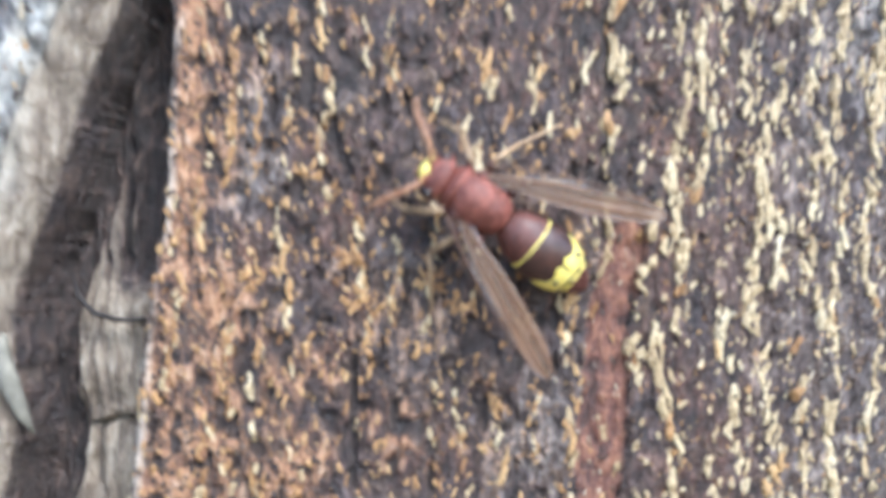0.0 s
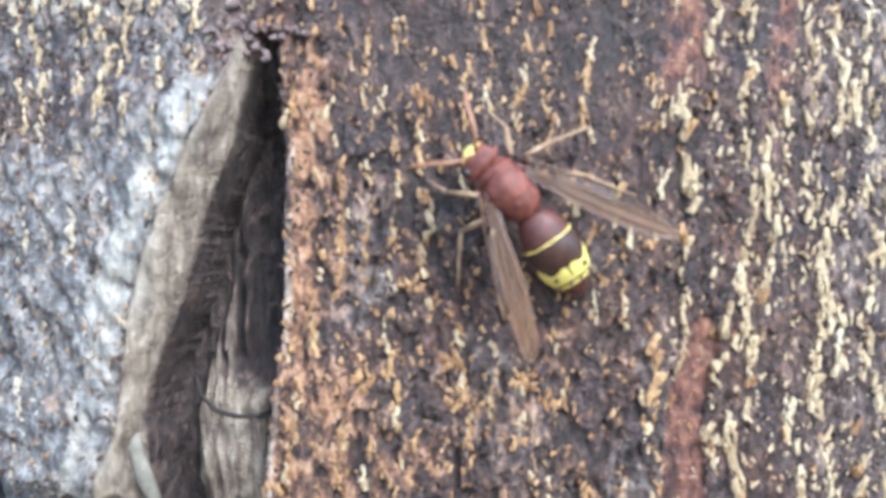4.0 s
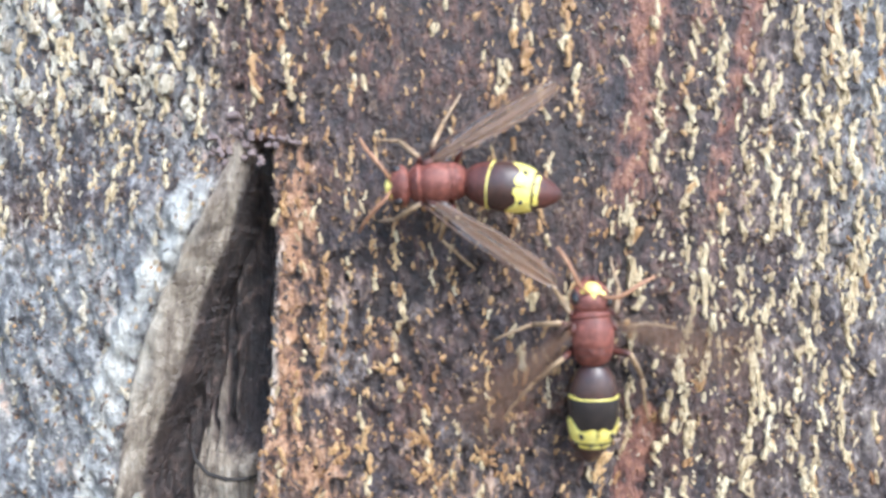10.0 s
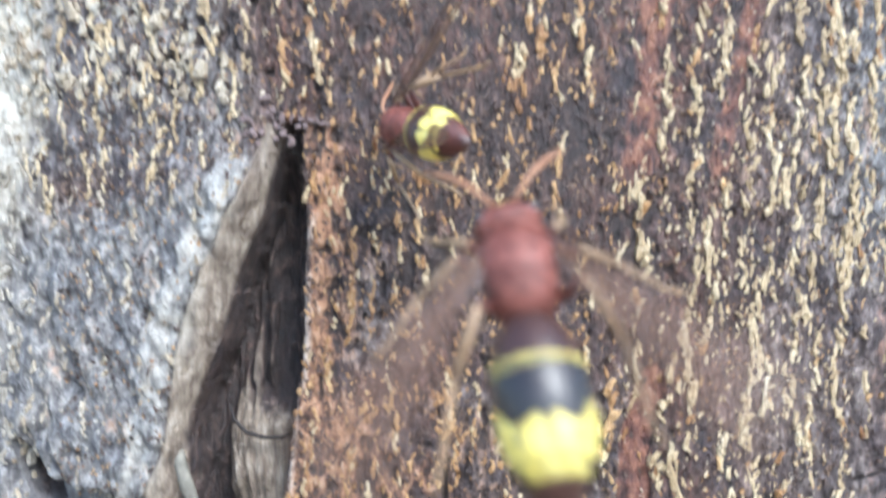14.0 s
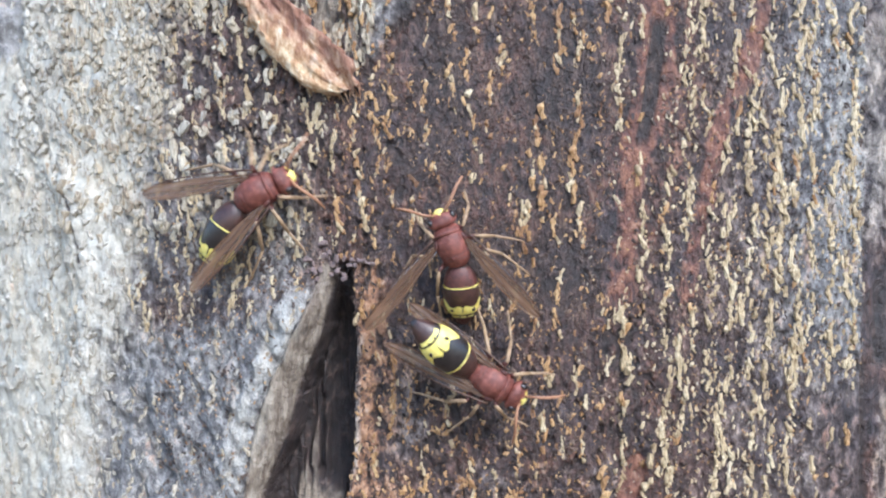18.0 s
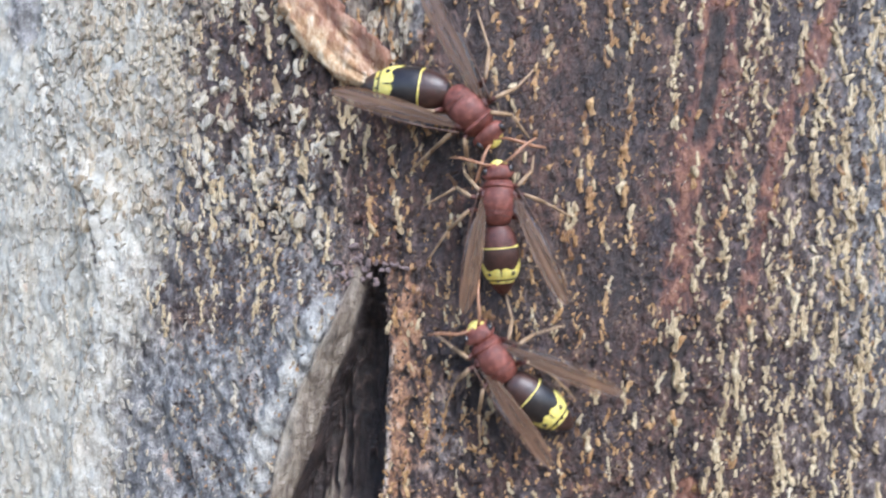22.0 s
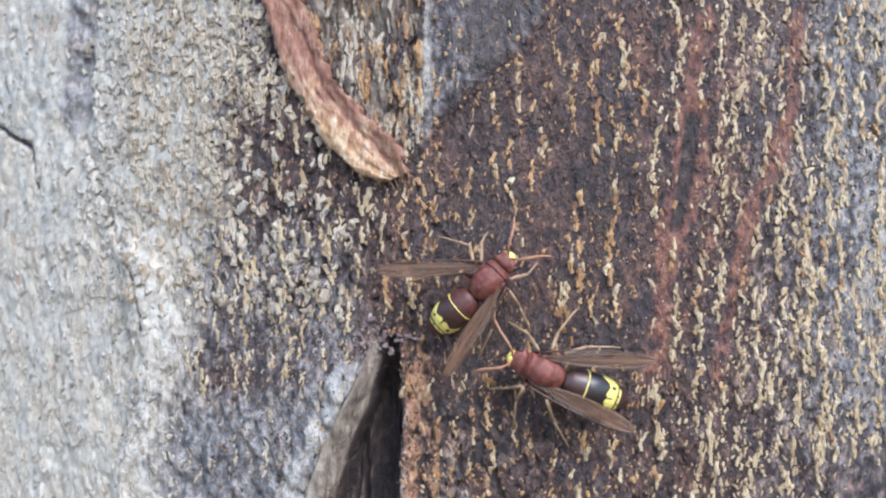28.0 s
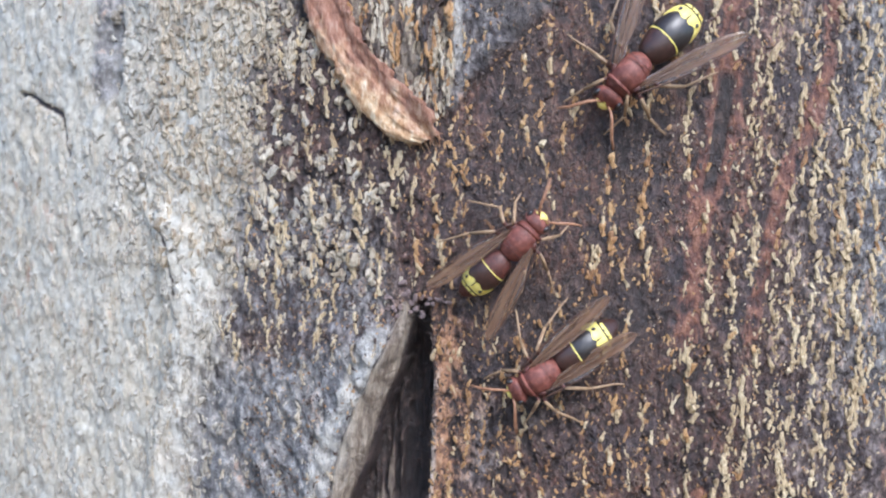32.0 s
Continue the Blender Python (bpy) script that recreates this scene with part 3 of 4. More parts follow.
def fleck_spots():
    """Place, length, width, lean and kind of each fleck."""
    rng = random.Random(11)
    tries = []

    bold_ones = STREAKS_WEST + STREAKS_MID + STREAKS_EAST

    def chain(s, z0, z1, bold, beside=False):
        z, drift = z0, rng.uniform(0, 6)
        while z > z1:
            length = rng.uniform(1.0, 2.7) * bold
            width = rng.uniform(0.70, 1.22) * bold
            sway = 0.75 * math.sin(z * 0.31 + drift) + 0.3 * math.sin(z * 0.9 + 2 * drift)
            crowded = beside and any(abs(s - a) < 2.3 and c - 1 < z < b + 1 for a, b, c in bold_ones)
            if not crowded:
                tries.append((s + sway + rng.uniform(-0.4, 0.4), z - length / 2, length, width, rng.uniform(-30, 30), 0))
            if not crowded and rng.random() < 0.4:
                tries.append((s + sway + rng.choice((-1, 1)) * rng.uniform(0.4, 0.8) * bold, z - length / 2, length * 0.8, width * 0.5, rng.uniform(-14, 14), 0))
            z -= length * rng.uniform(0.48, 0.82)
            if rng.random() < 0.13:
                z -= rng.uniform(0.5, 2.2)

    for s, z0, z1 in bold_ones:
        chain(s, z0, z1, 1.36 if s > 16 else 1.25)
    s = -150.0
    while s < 90:
        z = 106.0
        while z > -66:
            run = rng.uniform(9, 34) if s > 20 else rng.uniform(4, 18)
            if rng.random() < (0.86 if s > 40 else 0.76 if s > 22 else 0.55 if s > -26 else 0.62):
                chain(s + rng.uniform(-0.5, 0.5), z, z - run, rng.uniform(1.1, 1.38) if s > 44 else rng.uniform(0.95, 1.22) if s > 16 else rng.uniform(0.65, 1.05), True)
            z -= run + rng.uniform(0, 5)
        s += rng.uniform(3.9, 5.0) if s > 16 else rng.uniform(3.4, 4.8)
    for _ in range(7500):
        s = rng.uniform(-150, 90)
        s = s if rng.random() < 0.5 else round(s / 4.6) * 4.6 + rng.gauss(0, 0.6)
        tries.append((s, rng.uniform(-66, 106), rng.uniform(0.5, 1.6), rng.uniform(0.4, 0.95), rng.uniform(-40, 40), 1))
    for _ in range(15000):
        tries.append((rng.uniform(-75, 80), rng.uniform(-66, 106), rng.uniform(0.5, 1.4), rng.uniform(0.35, 0.85), rng.uniform(-70, 70), 2))
    for _ in range(1900):
        tries.append((round(rng.uniform(-115, -42) / 3.7) * 3.7 + rng.gauss(0, 0.7), rng.uniform(22, 106), rng.uniform(1.2, 2.8), rng.uniform(1.1, 2.2), rng.uniform(-40, 40), 3))
    for _ in range(2200):
        tries.append((rng.uniform(-170, -74), rng.uniform(-66, 106), rng.uniform(1.2, 3.4), rng.uniform(0.9, 1.9), rng.uniform(-35, 35), 4))
    for _ in range(380):
        z = rng.uniform(55, 106)
        tries.append((rng.uniform(float(line(z, PEEL)) + 3, -24), z, rng.uniform(3.0, 7.5), rng.uniform(0.6, 1.2), rng.gauss(0, 9), 5))
    for _ in range(12000):
        tries.append((rng.uniform(-75, 76), rng.uniform(-66, 106), rng.uniform(0.35, 0.8), rng.uniform(0.3, 0.55), rng.uniform(-60, 60), 7))
    for s, z in ROSETTES:
        for k in range(8):
            a = k * 2.4
            r = rng.uniform(0.3, 1.5)
            tries.append((s + r * math.cos(a), z + r * math.sin(a), rng.uniform(0.9, 1.5), rng.uniform(0.7, 1.1), math.degrees(a) - 90 + rng.uniform(-60, 60), 6))
    at = np.array([(t[0], t[1]) for t in tries])
    w, gap, *_, plate, _ = zones(at[:, 0], at[:, 1])
    heights = relief(at[:, 0], at[:, 1])[0]
    peel = np.abs(at[:, 0] - line(at[:, 1], PEEL))
    spots = []
    for k, (s, z, length, width, lean, layer) in enumerate(tries):
        luck = rng.random()
        grey = max(w["pale"][k], w["slate"][k] if z < 8 or s > 20 else 0.0, w["white"][k])
        if layer == 5:
            if w["wood"][k] > 0.3 and peel[k] > 4.5:
                spots.append((s, z, length, width, lean, "russet" if luck < 0.30 else "umber" if luck < 0.58 else "beige", float(heights[k])))
            continue
        if gap[k] > 0.2 or w["wood"][k] > 0.35 or peel[k] < 5.5 and z > 52 or w["rust"][k] > 0.45 and luck < 0.75 or s > 75:
            continue
        if s > 61 and z < -8 and luck < 0.85 or w["ochre"][k] > 0.5 and luck < 0.5 or w["shade_stain"][k] > 0.64 or w["white"][k] > 0.4 and luck < 0.8:
            continue
        if z > 58 and -122 < s < -109 and luck < 0.9 or s < -124 and z > 45 and luck < 0.6:
            continue
        if plate[k] > 0.5 and luck < 0.75:
            continue
        dusky = -24 < s < 9 and z > 14
        if layer == 2:
            kind = "umber"
            if grey > 0.6 and luck < 0.7:
                continue
        elif layer == 4:
            if w["pale"][k] < 0.35:
                continue
            kind = "chalk"
        elif layer == 6:
            kind = "russet"
        elif layer == 7:
            kind = "umber" if luck < (0.68 if dusky else 0.40) else "russet" if luck < 0.85 or s < 15 else "beige"
        elif layer == 3:
            if (z < 42 or s > -68 and z < 66) and luck < 0.6:
                continue
            kind = "chalk" if s < -98 or luck > 0.9 else "beige"
        elif grey > 0.45 and s < 20:
            if luck < (0.25 if z > 20 else 0.5):
                continue
            kind = "beige" if layer == 0 and s > -105 else "chalk"
        elif s < -34 and z > -4:
            kind = "tan" if layer == 0 else "beige" if luck < 0.5 else "umber"
        elif s > 20:
            kind = "tan" if luck < 0.93 else "russet"
        elif layer == 1:
            kind = "umber" if luck < (0.62 if dusky else 0.42) else "russet"
        elif dusky:
            kind = "umber" if luck < 0.30 else "russet" if luck < 0.84 else "tan"
        else:
            kind = "russet" if luck < 0.6 else "tan"
        spots.append((s, z, length, width, lean, kind, float(heights[k])))
    return spots


def cork_flecks(trunk):
    spots = fleck_spots()
    shapes = [fleck_shape(0.9 + 0.45 * (k % 8), 0.9, 100 + k) for k in range(40)]
    shared = []
    for pts, faces in shapes:
        mesh = bpy.data.meshes.new("cork_fleck")
        mesh.from_pydata([(x * MM, y * MM, q * MM) for x, y, q in pts], [], faces)
        mesh.materials.append(FLECK_PART)
        shared.append(mesh)
    bulk = {"tan": ([], []), "russet": ([], []), "beige": ([], []), "umber": ([], []), "chalk": ([], [])}
    made, pick = 0, random.Random(3)
    for s, z, length, width, lean, kind, h in spots:
        k = 8 * pick.randrange(5) + min(range(8), key=lambda q: abs((0.9 + 0.45 * q) / 0.9 - length / width))
        size = width / 0.9
        m = on_bark(s, z, h - (0.12 if kind != "chalk" else 0.28), lean)
        if made < 300 and kind == "tan" and width > 0.72 and 18 < s < 62 and -50 < z < 32:
            ob = new("cork_fleck", shared[k])
            ob.parent = trunk
            ob.matrix_local = m @ Matrix.Diagonal((size, size, size, 1))
            made += 1
            continue
        verts, faces = bulk[kind]
        base = len(verts)
        pts, fcs = shapes[k]
        verts += [tuple(m @ Vector((x * size * MM, y * size * MM, q * size * MM))) for x, y, q in pts]
        faces += [tuple(v + base for v in f) for f in fcs]
    for kind, mat in (("tan", FLECK_TAN), ("russet", FLECK_RUSSET), ("beige", FLECK_BEIGE), ("umber", FLECK_UMBER), ("chalk", FLECK_CHALK)):
        mesh = bpy.data.meshes.new("cork_grain")
        mesh.from_pydata(*[bulk[kind][0], [], bulk[kind][1]])
        mesh.materials.append(mat)
        ob = new("cork_grain", mesh)
        ob.parent = trunk
        tagged(ob, f"fine {kind} cork grain on the bark", kind="stuff")

# ---- torn strip and loose bits of the bark ----


def strip_material():
    m, t, p = material("torn_bark")
    fibre = noise_at(t, 800, 5, (1, 1, 0.28), 0.68)
    co = t.nodes.new("ShaderNodeTexCoord")
    sep = t.nodes.new("ShaderNodeSeparateXYZ")
    t.links.new(co.outputs["Object"], sep.inputs["Vector"])
    low = calc(t, "MULTIPLY", calc(t, "SUBTRACT", Z0 + 0.067, sep.outputs["Z"]), 105.0)
    low = calc(t, "ADD", low, calc(t, "MULTIPLY", calc(t, "SUBTRACT", -0.042, sep.outputs["X"]), 95.0))
    low = calc(t, "ADD", low, calc(t, "MULTIPLY", calc(t, "SUBTRACT", noise_at(t, 330, 4), 0.5), 2.2), True)
    red = ramp(t, fibre, [(0.28, (0.17, 0.072, 0.048)), (0.46, (0.31, 0.150, 0.098)), (0.58, (0.42, 0.235, 0.165)), (0.74, (0.58, 0.42, 0.32))])
    raw = ramp(t, fibre, [(0.30, (0.26, 0.115, 0.045)), (0.45, (0.52, 0.32, 0.17)), (0.60, (0.70, 0.56, 0.38)), (0.74, (0.80, 0.72, 0.58))])
    blotch = ramp(t, noise_at(t, 260, 4), [(0.34, (0.55, 0.42, 0.36)), (0.5, (1.0, 0.95, 0.9)), (0.66, (1.25, 1.2, 1.12))])
    t.links.new(mix(t, 0.28, mix(t, low, red, raw), blotch, "MULTIPLY"), p.inputs["Base Color"])
    p.inputs["Roughness"].default_value = 0.75
    bump(t, p, fibre, 1.0, 0.0012)
    return m


def torn_strip(trunk):
    bm = bmesh.new()
    rows, cols = 130, 26
    grid = []
    zs = np.linspace(104, 52.0, rows + 1)
    mids = line(zs, PEEL)
    ss, place = [], []
    for i, z in enumerate(zs):
        u = i / rows
        half = 4.7 + 0.2 * u + 0.5 * noise.noise(Vector((u * 9, 2.2, 0.4)))
        if u > 0.90:
            half *= math.sqrt(max(0.14, 1 - ((u - 0.90) / 0.104) ** 2))
        for j in range(cols + 1):
            v = 2 * j / cols - 1
            n = noise.noise(Vector((v * 4, u * 9, 3.1))) + 0.6 * noise.noise(Vector((v * 11, u * 22, 8.7))) + 0.35 * noise.noise(Vector((v * 30, u * 60, 1.7)))
            ss.append(mids[i] + half * v + (1.5 * n + 1.3 * noise.noise(Vector((v * 3, u * 48, 5.5)))) * v * v)
            arch = 1.15 * max(0.0, 1 - v * v) ** 0.4 * (0.65 + 0.5 * u) + 0.75 * n
            dip = -1.5 * math.exp(-((v - 0.30) / 0.30) ** 2) * (0.25 + u) + 0.5 * math.exp(-((v + 0.7) / 0.2) ** 2)
            place.append((z + 0.62 * half * v * u**1.3, v, arch + dip))
    base = relief(np.array(ss), np.array([p[0] for p in place]))[0]
    for k, (z, v, up) in enumerate(place):
        h = base[k] - 1.0 if abs(v) == 1 else 0.25 * base[k] + up + 1.3
        grid.append(bm.verts.new(on_trunk(ss[k], z, float(h))))
    w = cols + 1
    for i in range(rows):
        for j in range(cols):
            a = i * w + j
            bm.faces.new((grid[a], grid[a + w], grid[a + w + 1], grid[a + 1]))
    rng = random.Random(9)
    for _ in range(90):
        z0 = rng.uniform(52.5, 74) if rng.random() < 0.6 else rng.uniform(52.5, 57)
        s0 = float(line(z0, PEEL)) + (rng.uniform(-6.6, -4.4) if z0 > 60 else rng.uniform(-5.6, 4.6))
        lean = rng.uniform(-0.5, 1.5)
        pts = [on_trunk(s0 + lean * k * 0.8, z0 - k * rng.uniform(0.5, 1.1), 0.9 - 0.30 * k + rng.uniform(-0.2, 0.4)) / MM for k in range(4)]
        tube(bm, pts, [0.2, 0.2, 0.15, 0.07], 5)
    part("torn_strip", bm, strip_material(), trunk, "reddish torn strip of inner bark with a pale frayed end")


def cleft_bits(trunk):
    """The thin dark fibre that arcs over the block in the cleft, and the pale splinter beside it."""
    bm = bmesh.new()
    arc = [(-45.4, -29.0, -3.4), (-44.6, -31.8, -3.4), (-42.4, -33.9, -3.4), (-39.4, -34.7, -3.6), (-36.6, -34.7, -4.2), (-34.8, -34.3, -5.5)]
    tube(bm, [on_trunk(*q) / MM for q in arc], [0.16, 0.30, 0.36, 0.36, 0.30, 0.14], 7)
    part("dark_fibre", bm, plain("dark_fibre", (0.018, 0.013, 0.011), 0.7, 900), trunk, "thin dark curved fibre over the cleft")
    bm = bmesh.new()
    shard = [(-53.2, -35.0, -0.5), (-52.7, -38.2, 0.4), (-51.4, -42.6, 0.4), (-50.2, -46.8, -0.6), (-49.4, -49.5, -1.8)]
    tube(bm, [on_trunk(*q) / MM for q in shard], [0.4, 1.05, 1.2, 0.8, 0.15], 9)
    for v in bm.verts:
        v.co += 0.0003 * noise.noise_vector(v.co * 700)
    part("bark_splinter", bm, plain("pale_splinter", (0.20, 0.185, 0.15), 0.85, 500), trunk, "pale weathered splinter of bark")


def bark_crumbs(trunk):
    """Grey flakes caught over the top of the cleft."""
    mat = plain("grey_flake", (0.20, 0.145, 0.135), 0.8, 1500)
    rng = random.Random(5)
    for k in range(32):
        pts, faces = fleck_shape(rng.uniform(0.7, 1.6), rng.uniform(0.5, 1.1), 300 + k)
        mesh = bpy.data.meshes.new("bark_flake")
        mesh.from_pydata([(x * MM, y * MM, q * 1.3 * MM) for x, y, q in pts], [], faces)
        mesh.materials.append(mat)
        ob = new("bark_flake", mesh)
        ob.parent = trunk
        s, z = -35.0 + rng.gauss(0, 3.2), 18.2 + rng.gauss(0, 1.5)
        h = float(relief(np.array(s), np.array(z))[0])
        ob.matrix_local = on_bark(s, z, max(h, -0.6) + 0.2, rng.uniform(0, 180), rng.uniform(-20, 20))


# ---- wasps: x ahead, z up, origin in the middle of the thorax, in millimetres ----


def lathe(bm, profile, n=24, bumpy=0.0, seed=0):
    """Rings along x from (x, half width, half height, height of the middle)."""
    prev = None
    for x, ry, rz, cz in profile:
        ring = []
        for k in range(n):
            a = 2 * math.pi * k / n
            g = 1 + bumpy * noise.noise(Vector((x * 0.7 + seed, math.cos(a) * 1.3, math.sin(a) * 1.3)))
            ring.append(bm.verts.new((x * MM, ry * g * math.cos(a) * MM, (cz + rz * g * math.sin(a)) * MM)))
        if prev:
            for k in range(n):
                bm.faces.new((prev[k], prev[(k + 1) % n], ring[(k + 1) % n], ring[k]))
        else:
            bm.faces.new(ring[::-1])
        prev = ring
    bm.faces.new(prev)
    bmesh.ops.recalc_face_normals(bm, faces=bm.faces)
    return bm


def tube(bm, pts, radii, n=8):
    prev = None
    pts = [Vector(p) for p in pts]
    for i, p in enumerate(pts):
        d = (pts[min(i + 1, len(pts) - 1)] - pts[max(i - 1, 0)]).normalized()
        side = d.cross(Vector((0.13, 0.27, 0.95))).normalized()
        up = side.cross(d)
        ring = [bm.verts.new((p + radii[i] * (math.cos(2 * math.pi * k / n) * side + math.sin(2 * math.pi * k / n) * up)) * MM) for k in range(n)]
        if prev:
            for k in range(n):
                bm.faces.new((prev[k], prev[(k + 1) % n], ring[(k + 1) % n], ring[k]))
        else:
            bm.faces.new(ring[::-1])
        prev = ring
    bm.faces.new(prev)
    bmesh.ops.recalc_face_normals(bm, faces=bm.faces)
    return bm


def blob(bm, centre, radii, turn=0.0, n=14):
    m = Matrix.Translation(Vector(centre) * MM) @ pose(0, 0, 0, 0, 0, turn) @ Matrix.Diagonal((radii[0] * MM, radii[1] * MM, radii[2] * MM, 1))
    bmesh.ops.create_uvsphere(bm, u_segments=n, v_segments=max(6, n // 2), radius=1, matrix=m)
    return bm


# the abdomen's outline: distance behind the waist, half width, half height, drop of the middle
GASTER = ((0.0, 0.7, 0.7, 0.0), (0.35, 1.6, 1.45, 0.05), (0.9, 2.2, 2.0, 0.0), (1.8, 2.72, 2.45, -0.1), (3.0, 3.14, 2.8, -0.2), (4.6, 3.45, 3.05, -0.3),
          (6.0, 3.45, 3.05, -0.5), (7.4, 3.32, 2.9, -0.8), (8.6, 3.02, 2.65, -1.15), (9.8, 2.5, 2.2, -1.6), (10.8, 1.9, 1.7, -2.1), (11.8, 1.15, 1.05, -2.7), (12.6, 0.4, 0.4, -3.2))




def gaster(x):
    xs = [g[0] for g in GASTER]
    return [float(np.interp(x, xs, [g[k] for g in GASTER])) for k in (1, 2, 3)]


def ring_part(name, x0, x1, grow, mat, parent, label="", wave=0.0, arc=None):
    """A plate of the abdomen from x0 to x1 behind the waist; the front edge may be scalloped."""
    bm = bmesh.new()
    n, rows = 48, 6
    grid = []
    for i in range(rows + 1):
        u = i / rows
        row = []
        for k in range(n + 1):
            a = 2 * math.pi * k / n if arc is None else radians(arc[0] + (arc[1] - arc[0]) * k / n)
            off = abs((math.degrees(a) - 90 + 180) % 360 - 180)
            front = x0 + wave * float(np.interp(off, (0, 4, 14, 34, 44, 72, 110, 180), (0.72, 0.55, 0.50, 0.72, 0.66, 0.0, 0.35, 0.5)))
            x = front + (x1 - front) * u
            ry, rz, cz = gaster(x)
            g = grow * (0.35 + 0.65 * math.sin(math.pi * min(1, 0.12 + u * 0.88)) ** 0.5)
            row.append(bm.verts.new((-x * MM, (ry + g) * math.cos(a) * MM, (cz + (rz + g) * math.sin(a)) * MM)))
        grid.append(row)
    for a, b in zip(grid, grid[1:]):
        for k in range(n):
            bm.faces.new((a[k], a[k + 1], b[k + 1], b[k]))
    return part(name, bm, mat, parent, label)


def wing_mesh(length, width, fold, seed):
    bm = bmesh.new()
    cols, rows = 26, 8
    grid = []
    rng = random.Random(seed)
    for i in range(cols + 1):
        u = i / cols
        w = width * (0.20 + 0.80 * math.sin(math.pi * min(0.5, 0.04 + u * 0.68)) ** 1.3) * (1.0 if u < 0.72 else math.sqrt(max(0.01, 1 - ((u - 0.72) / 0.285) ** 2))) * (1 + 0.07 * noise.noise(Vector((u * 6, seed, 0.5))))
        mid = -fold * math.sin(u * math.pi * 0.8) * 0.6
        row = []
        for j in range(rows + 1):
            v = j / rows
            y = mid + w * (0.5 - v)
            pleat = 0.09 * math.cos(v * math.pi * 5) * (0.5 + 0.5 * u) + 0.10 * noise.noise(Vector((u * 7, v * 5, seed)))
            row.append(bm.verts.new((-u * length * MM, y * MM, (pleat + 0.9 * u - 0.7 * u * u) * MM)))
        grid.append(row)
    for a, b in zip(grid, grid[1:]):
        for j in range(rows):
            bm.faces.new((a[j], a[j + 1], b[j + 1], b[j]))
    bmesh.ops.solidify(bm, geom=list(bm.faces), thickness=0.05 * MM)
    return bm


def wing(name, parent, side):
    """One side's fore and hind wing, folded lengthwise: the root is the origin."""
    holder = part(name, wing_mesh(21.5, 3.1, 0.6 * side, 3), WING, parent, "smoky amber folded wing")
    part("hind_wing", wing_mesh(13.5, 3.0, -1.6 * side, 7), HIND, holder).location = (-0.6 * MM, -0.8 * side * MM, -0.35 * MM)
    bm = bmesh.new()
    lead = [(-x, side * (1.05 + 0.7 * math.sin(x / 21 * math.pi)) - 0.25 * side * x / 20, 0.28 + 0.03 * x) for x in np.linspace(0, 19, 14)]
    tube(bm, lead, [0.20 - 0.008 * k for k in range(14)], 6)
    part("leading_vein", bm, VEIN, holder)
    for off, end in ((0.25, 15), (-0.75, 12)):
        bm = bmesh.new()
        pts = [(-x, side * off * (0.35 + x / 14) * 0.9, 0.24 + 0.03 * x) for x in np.linspace(1, end, 9)]
        tube(bm, pts, [0.06] * 9, 5)
        part("vein", bm, VEIN, holder)
    return holder


LEGS = (("fore_leg", 2.6, 1.6, ((2.2, 3.2, 1.2), (5.2, 5.2, -1.6), (8.0, 6.2, -4.4)), 0.95),
        ("middle_leg", 0.2, 1.9, ((0.6, 4.4, 1.4), (0.8, 8.2, -1.4), (-0.6, 12.0, -4.3)), 1.0),
        ("hind_leg", -2.2, 1.8, ((-2.6, 4.6, 1.8), (-6.6, 7.8, -1.0), (-11.4, 9.6, -4.3)), 1.1))


def leg(name, parent, x, y, knots, side, rng):
    knee, ankle, foot = [Vector((kx, ky * side, kz)) + Vector((rng.uniform(-0.9, 0.9), rng.uniform(-0.5, 0.5), 0)) for kx, ky, kz in knots]
    hip = Vector((x, y * side, -1.9))
    base = part(name, tube(bmesh.new(), [hip, hip.lerp(knee, 0.3), hip.lerp(knee, 0.75), knee], [0.52, 0.56, 0.46, 0.34]), MAROON, parent)
    part("shin", tube(bmesh.new(), [knee, knee.lerp(ankle, 0.4), ankle], [0.32, 0.40, 0.30]), LEG, base)
    toe = foot + Vector(((foot - ankle).x * 0.35, (foot - ankle).y * 0.35, 0.0))
    part("foot", tube(bmesh.new(), [ankle, ankle.lerp(foot, 0.5), foot, toe], [0.27, 0.24, 0.21, 0.13], 7), LEG, base)
    return base


# the thorax's outline, from the waist to the neck: x, half width, half height, height of the middle
THORAX = ((-4.5, 0.8, 0.8, -0.5), (-4.25, 1.6, 1.6, -0.45), (-3.6, 2.25, 2.2, -0.25), (-2.8, 2.6, 2.5, -0.05), (-2.2, 2.72, 2.64, 0.1), (-1.55, 2.78, 2.72, 0.15), (-1.2, 2.9, 2.86, 0.2),
          (-0.4, 3.0, 2.98, 0.25), (0.8, 3.0, 3.0, 0.25), (1.7, 2.86, 2.82, 0.18), (2.25, 2.66, 2.58, 0.1), (2.5, 2.55, 2.46, 0.05), (2.8, 2.62, 2.46, 0.0), (3.3, 2.5, 2.25, -0.1), (3.8, 2.0, 1.8, -0.25), (4.15, 1.1, 1.1, -0.35))



def thorax_at(x, a):
    """A point on the thorax, a radians from its top."""
    ry, rz, cz = (float(np.interp(x, [q[0] for q in THORAX], [q[k] for q in THORAX])) for k in (1, 2, 3))
    return (x, ry * math.sin(a), cz + rz * math.cos(a))


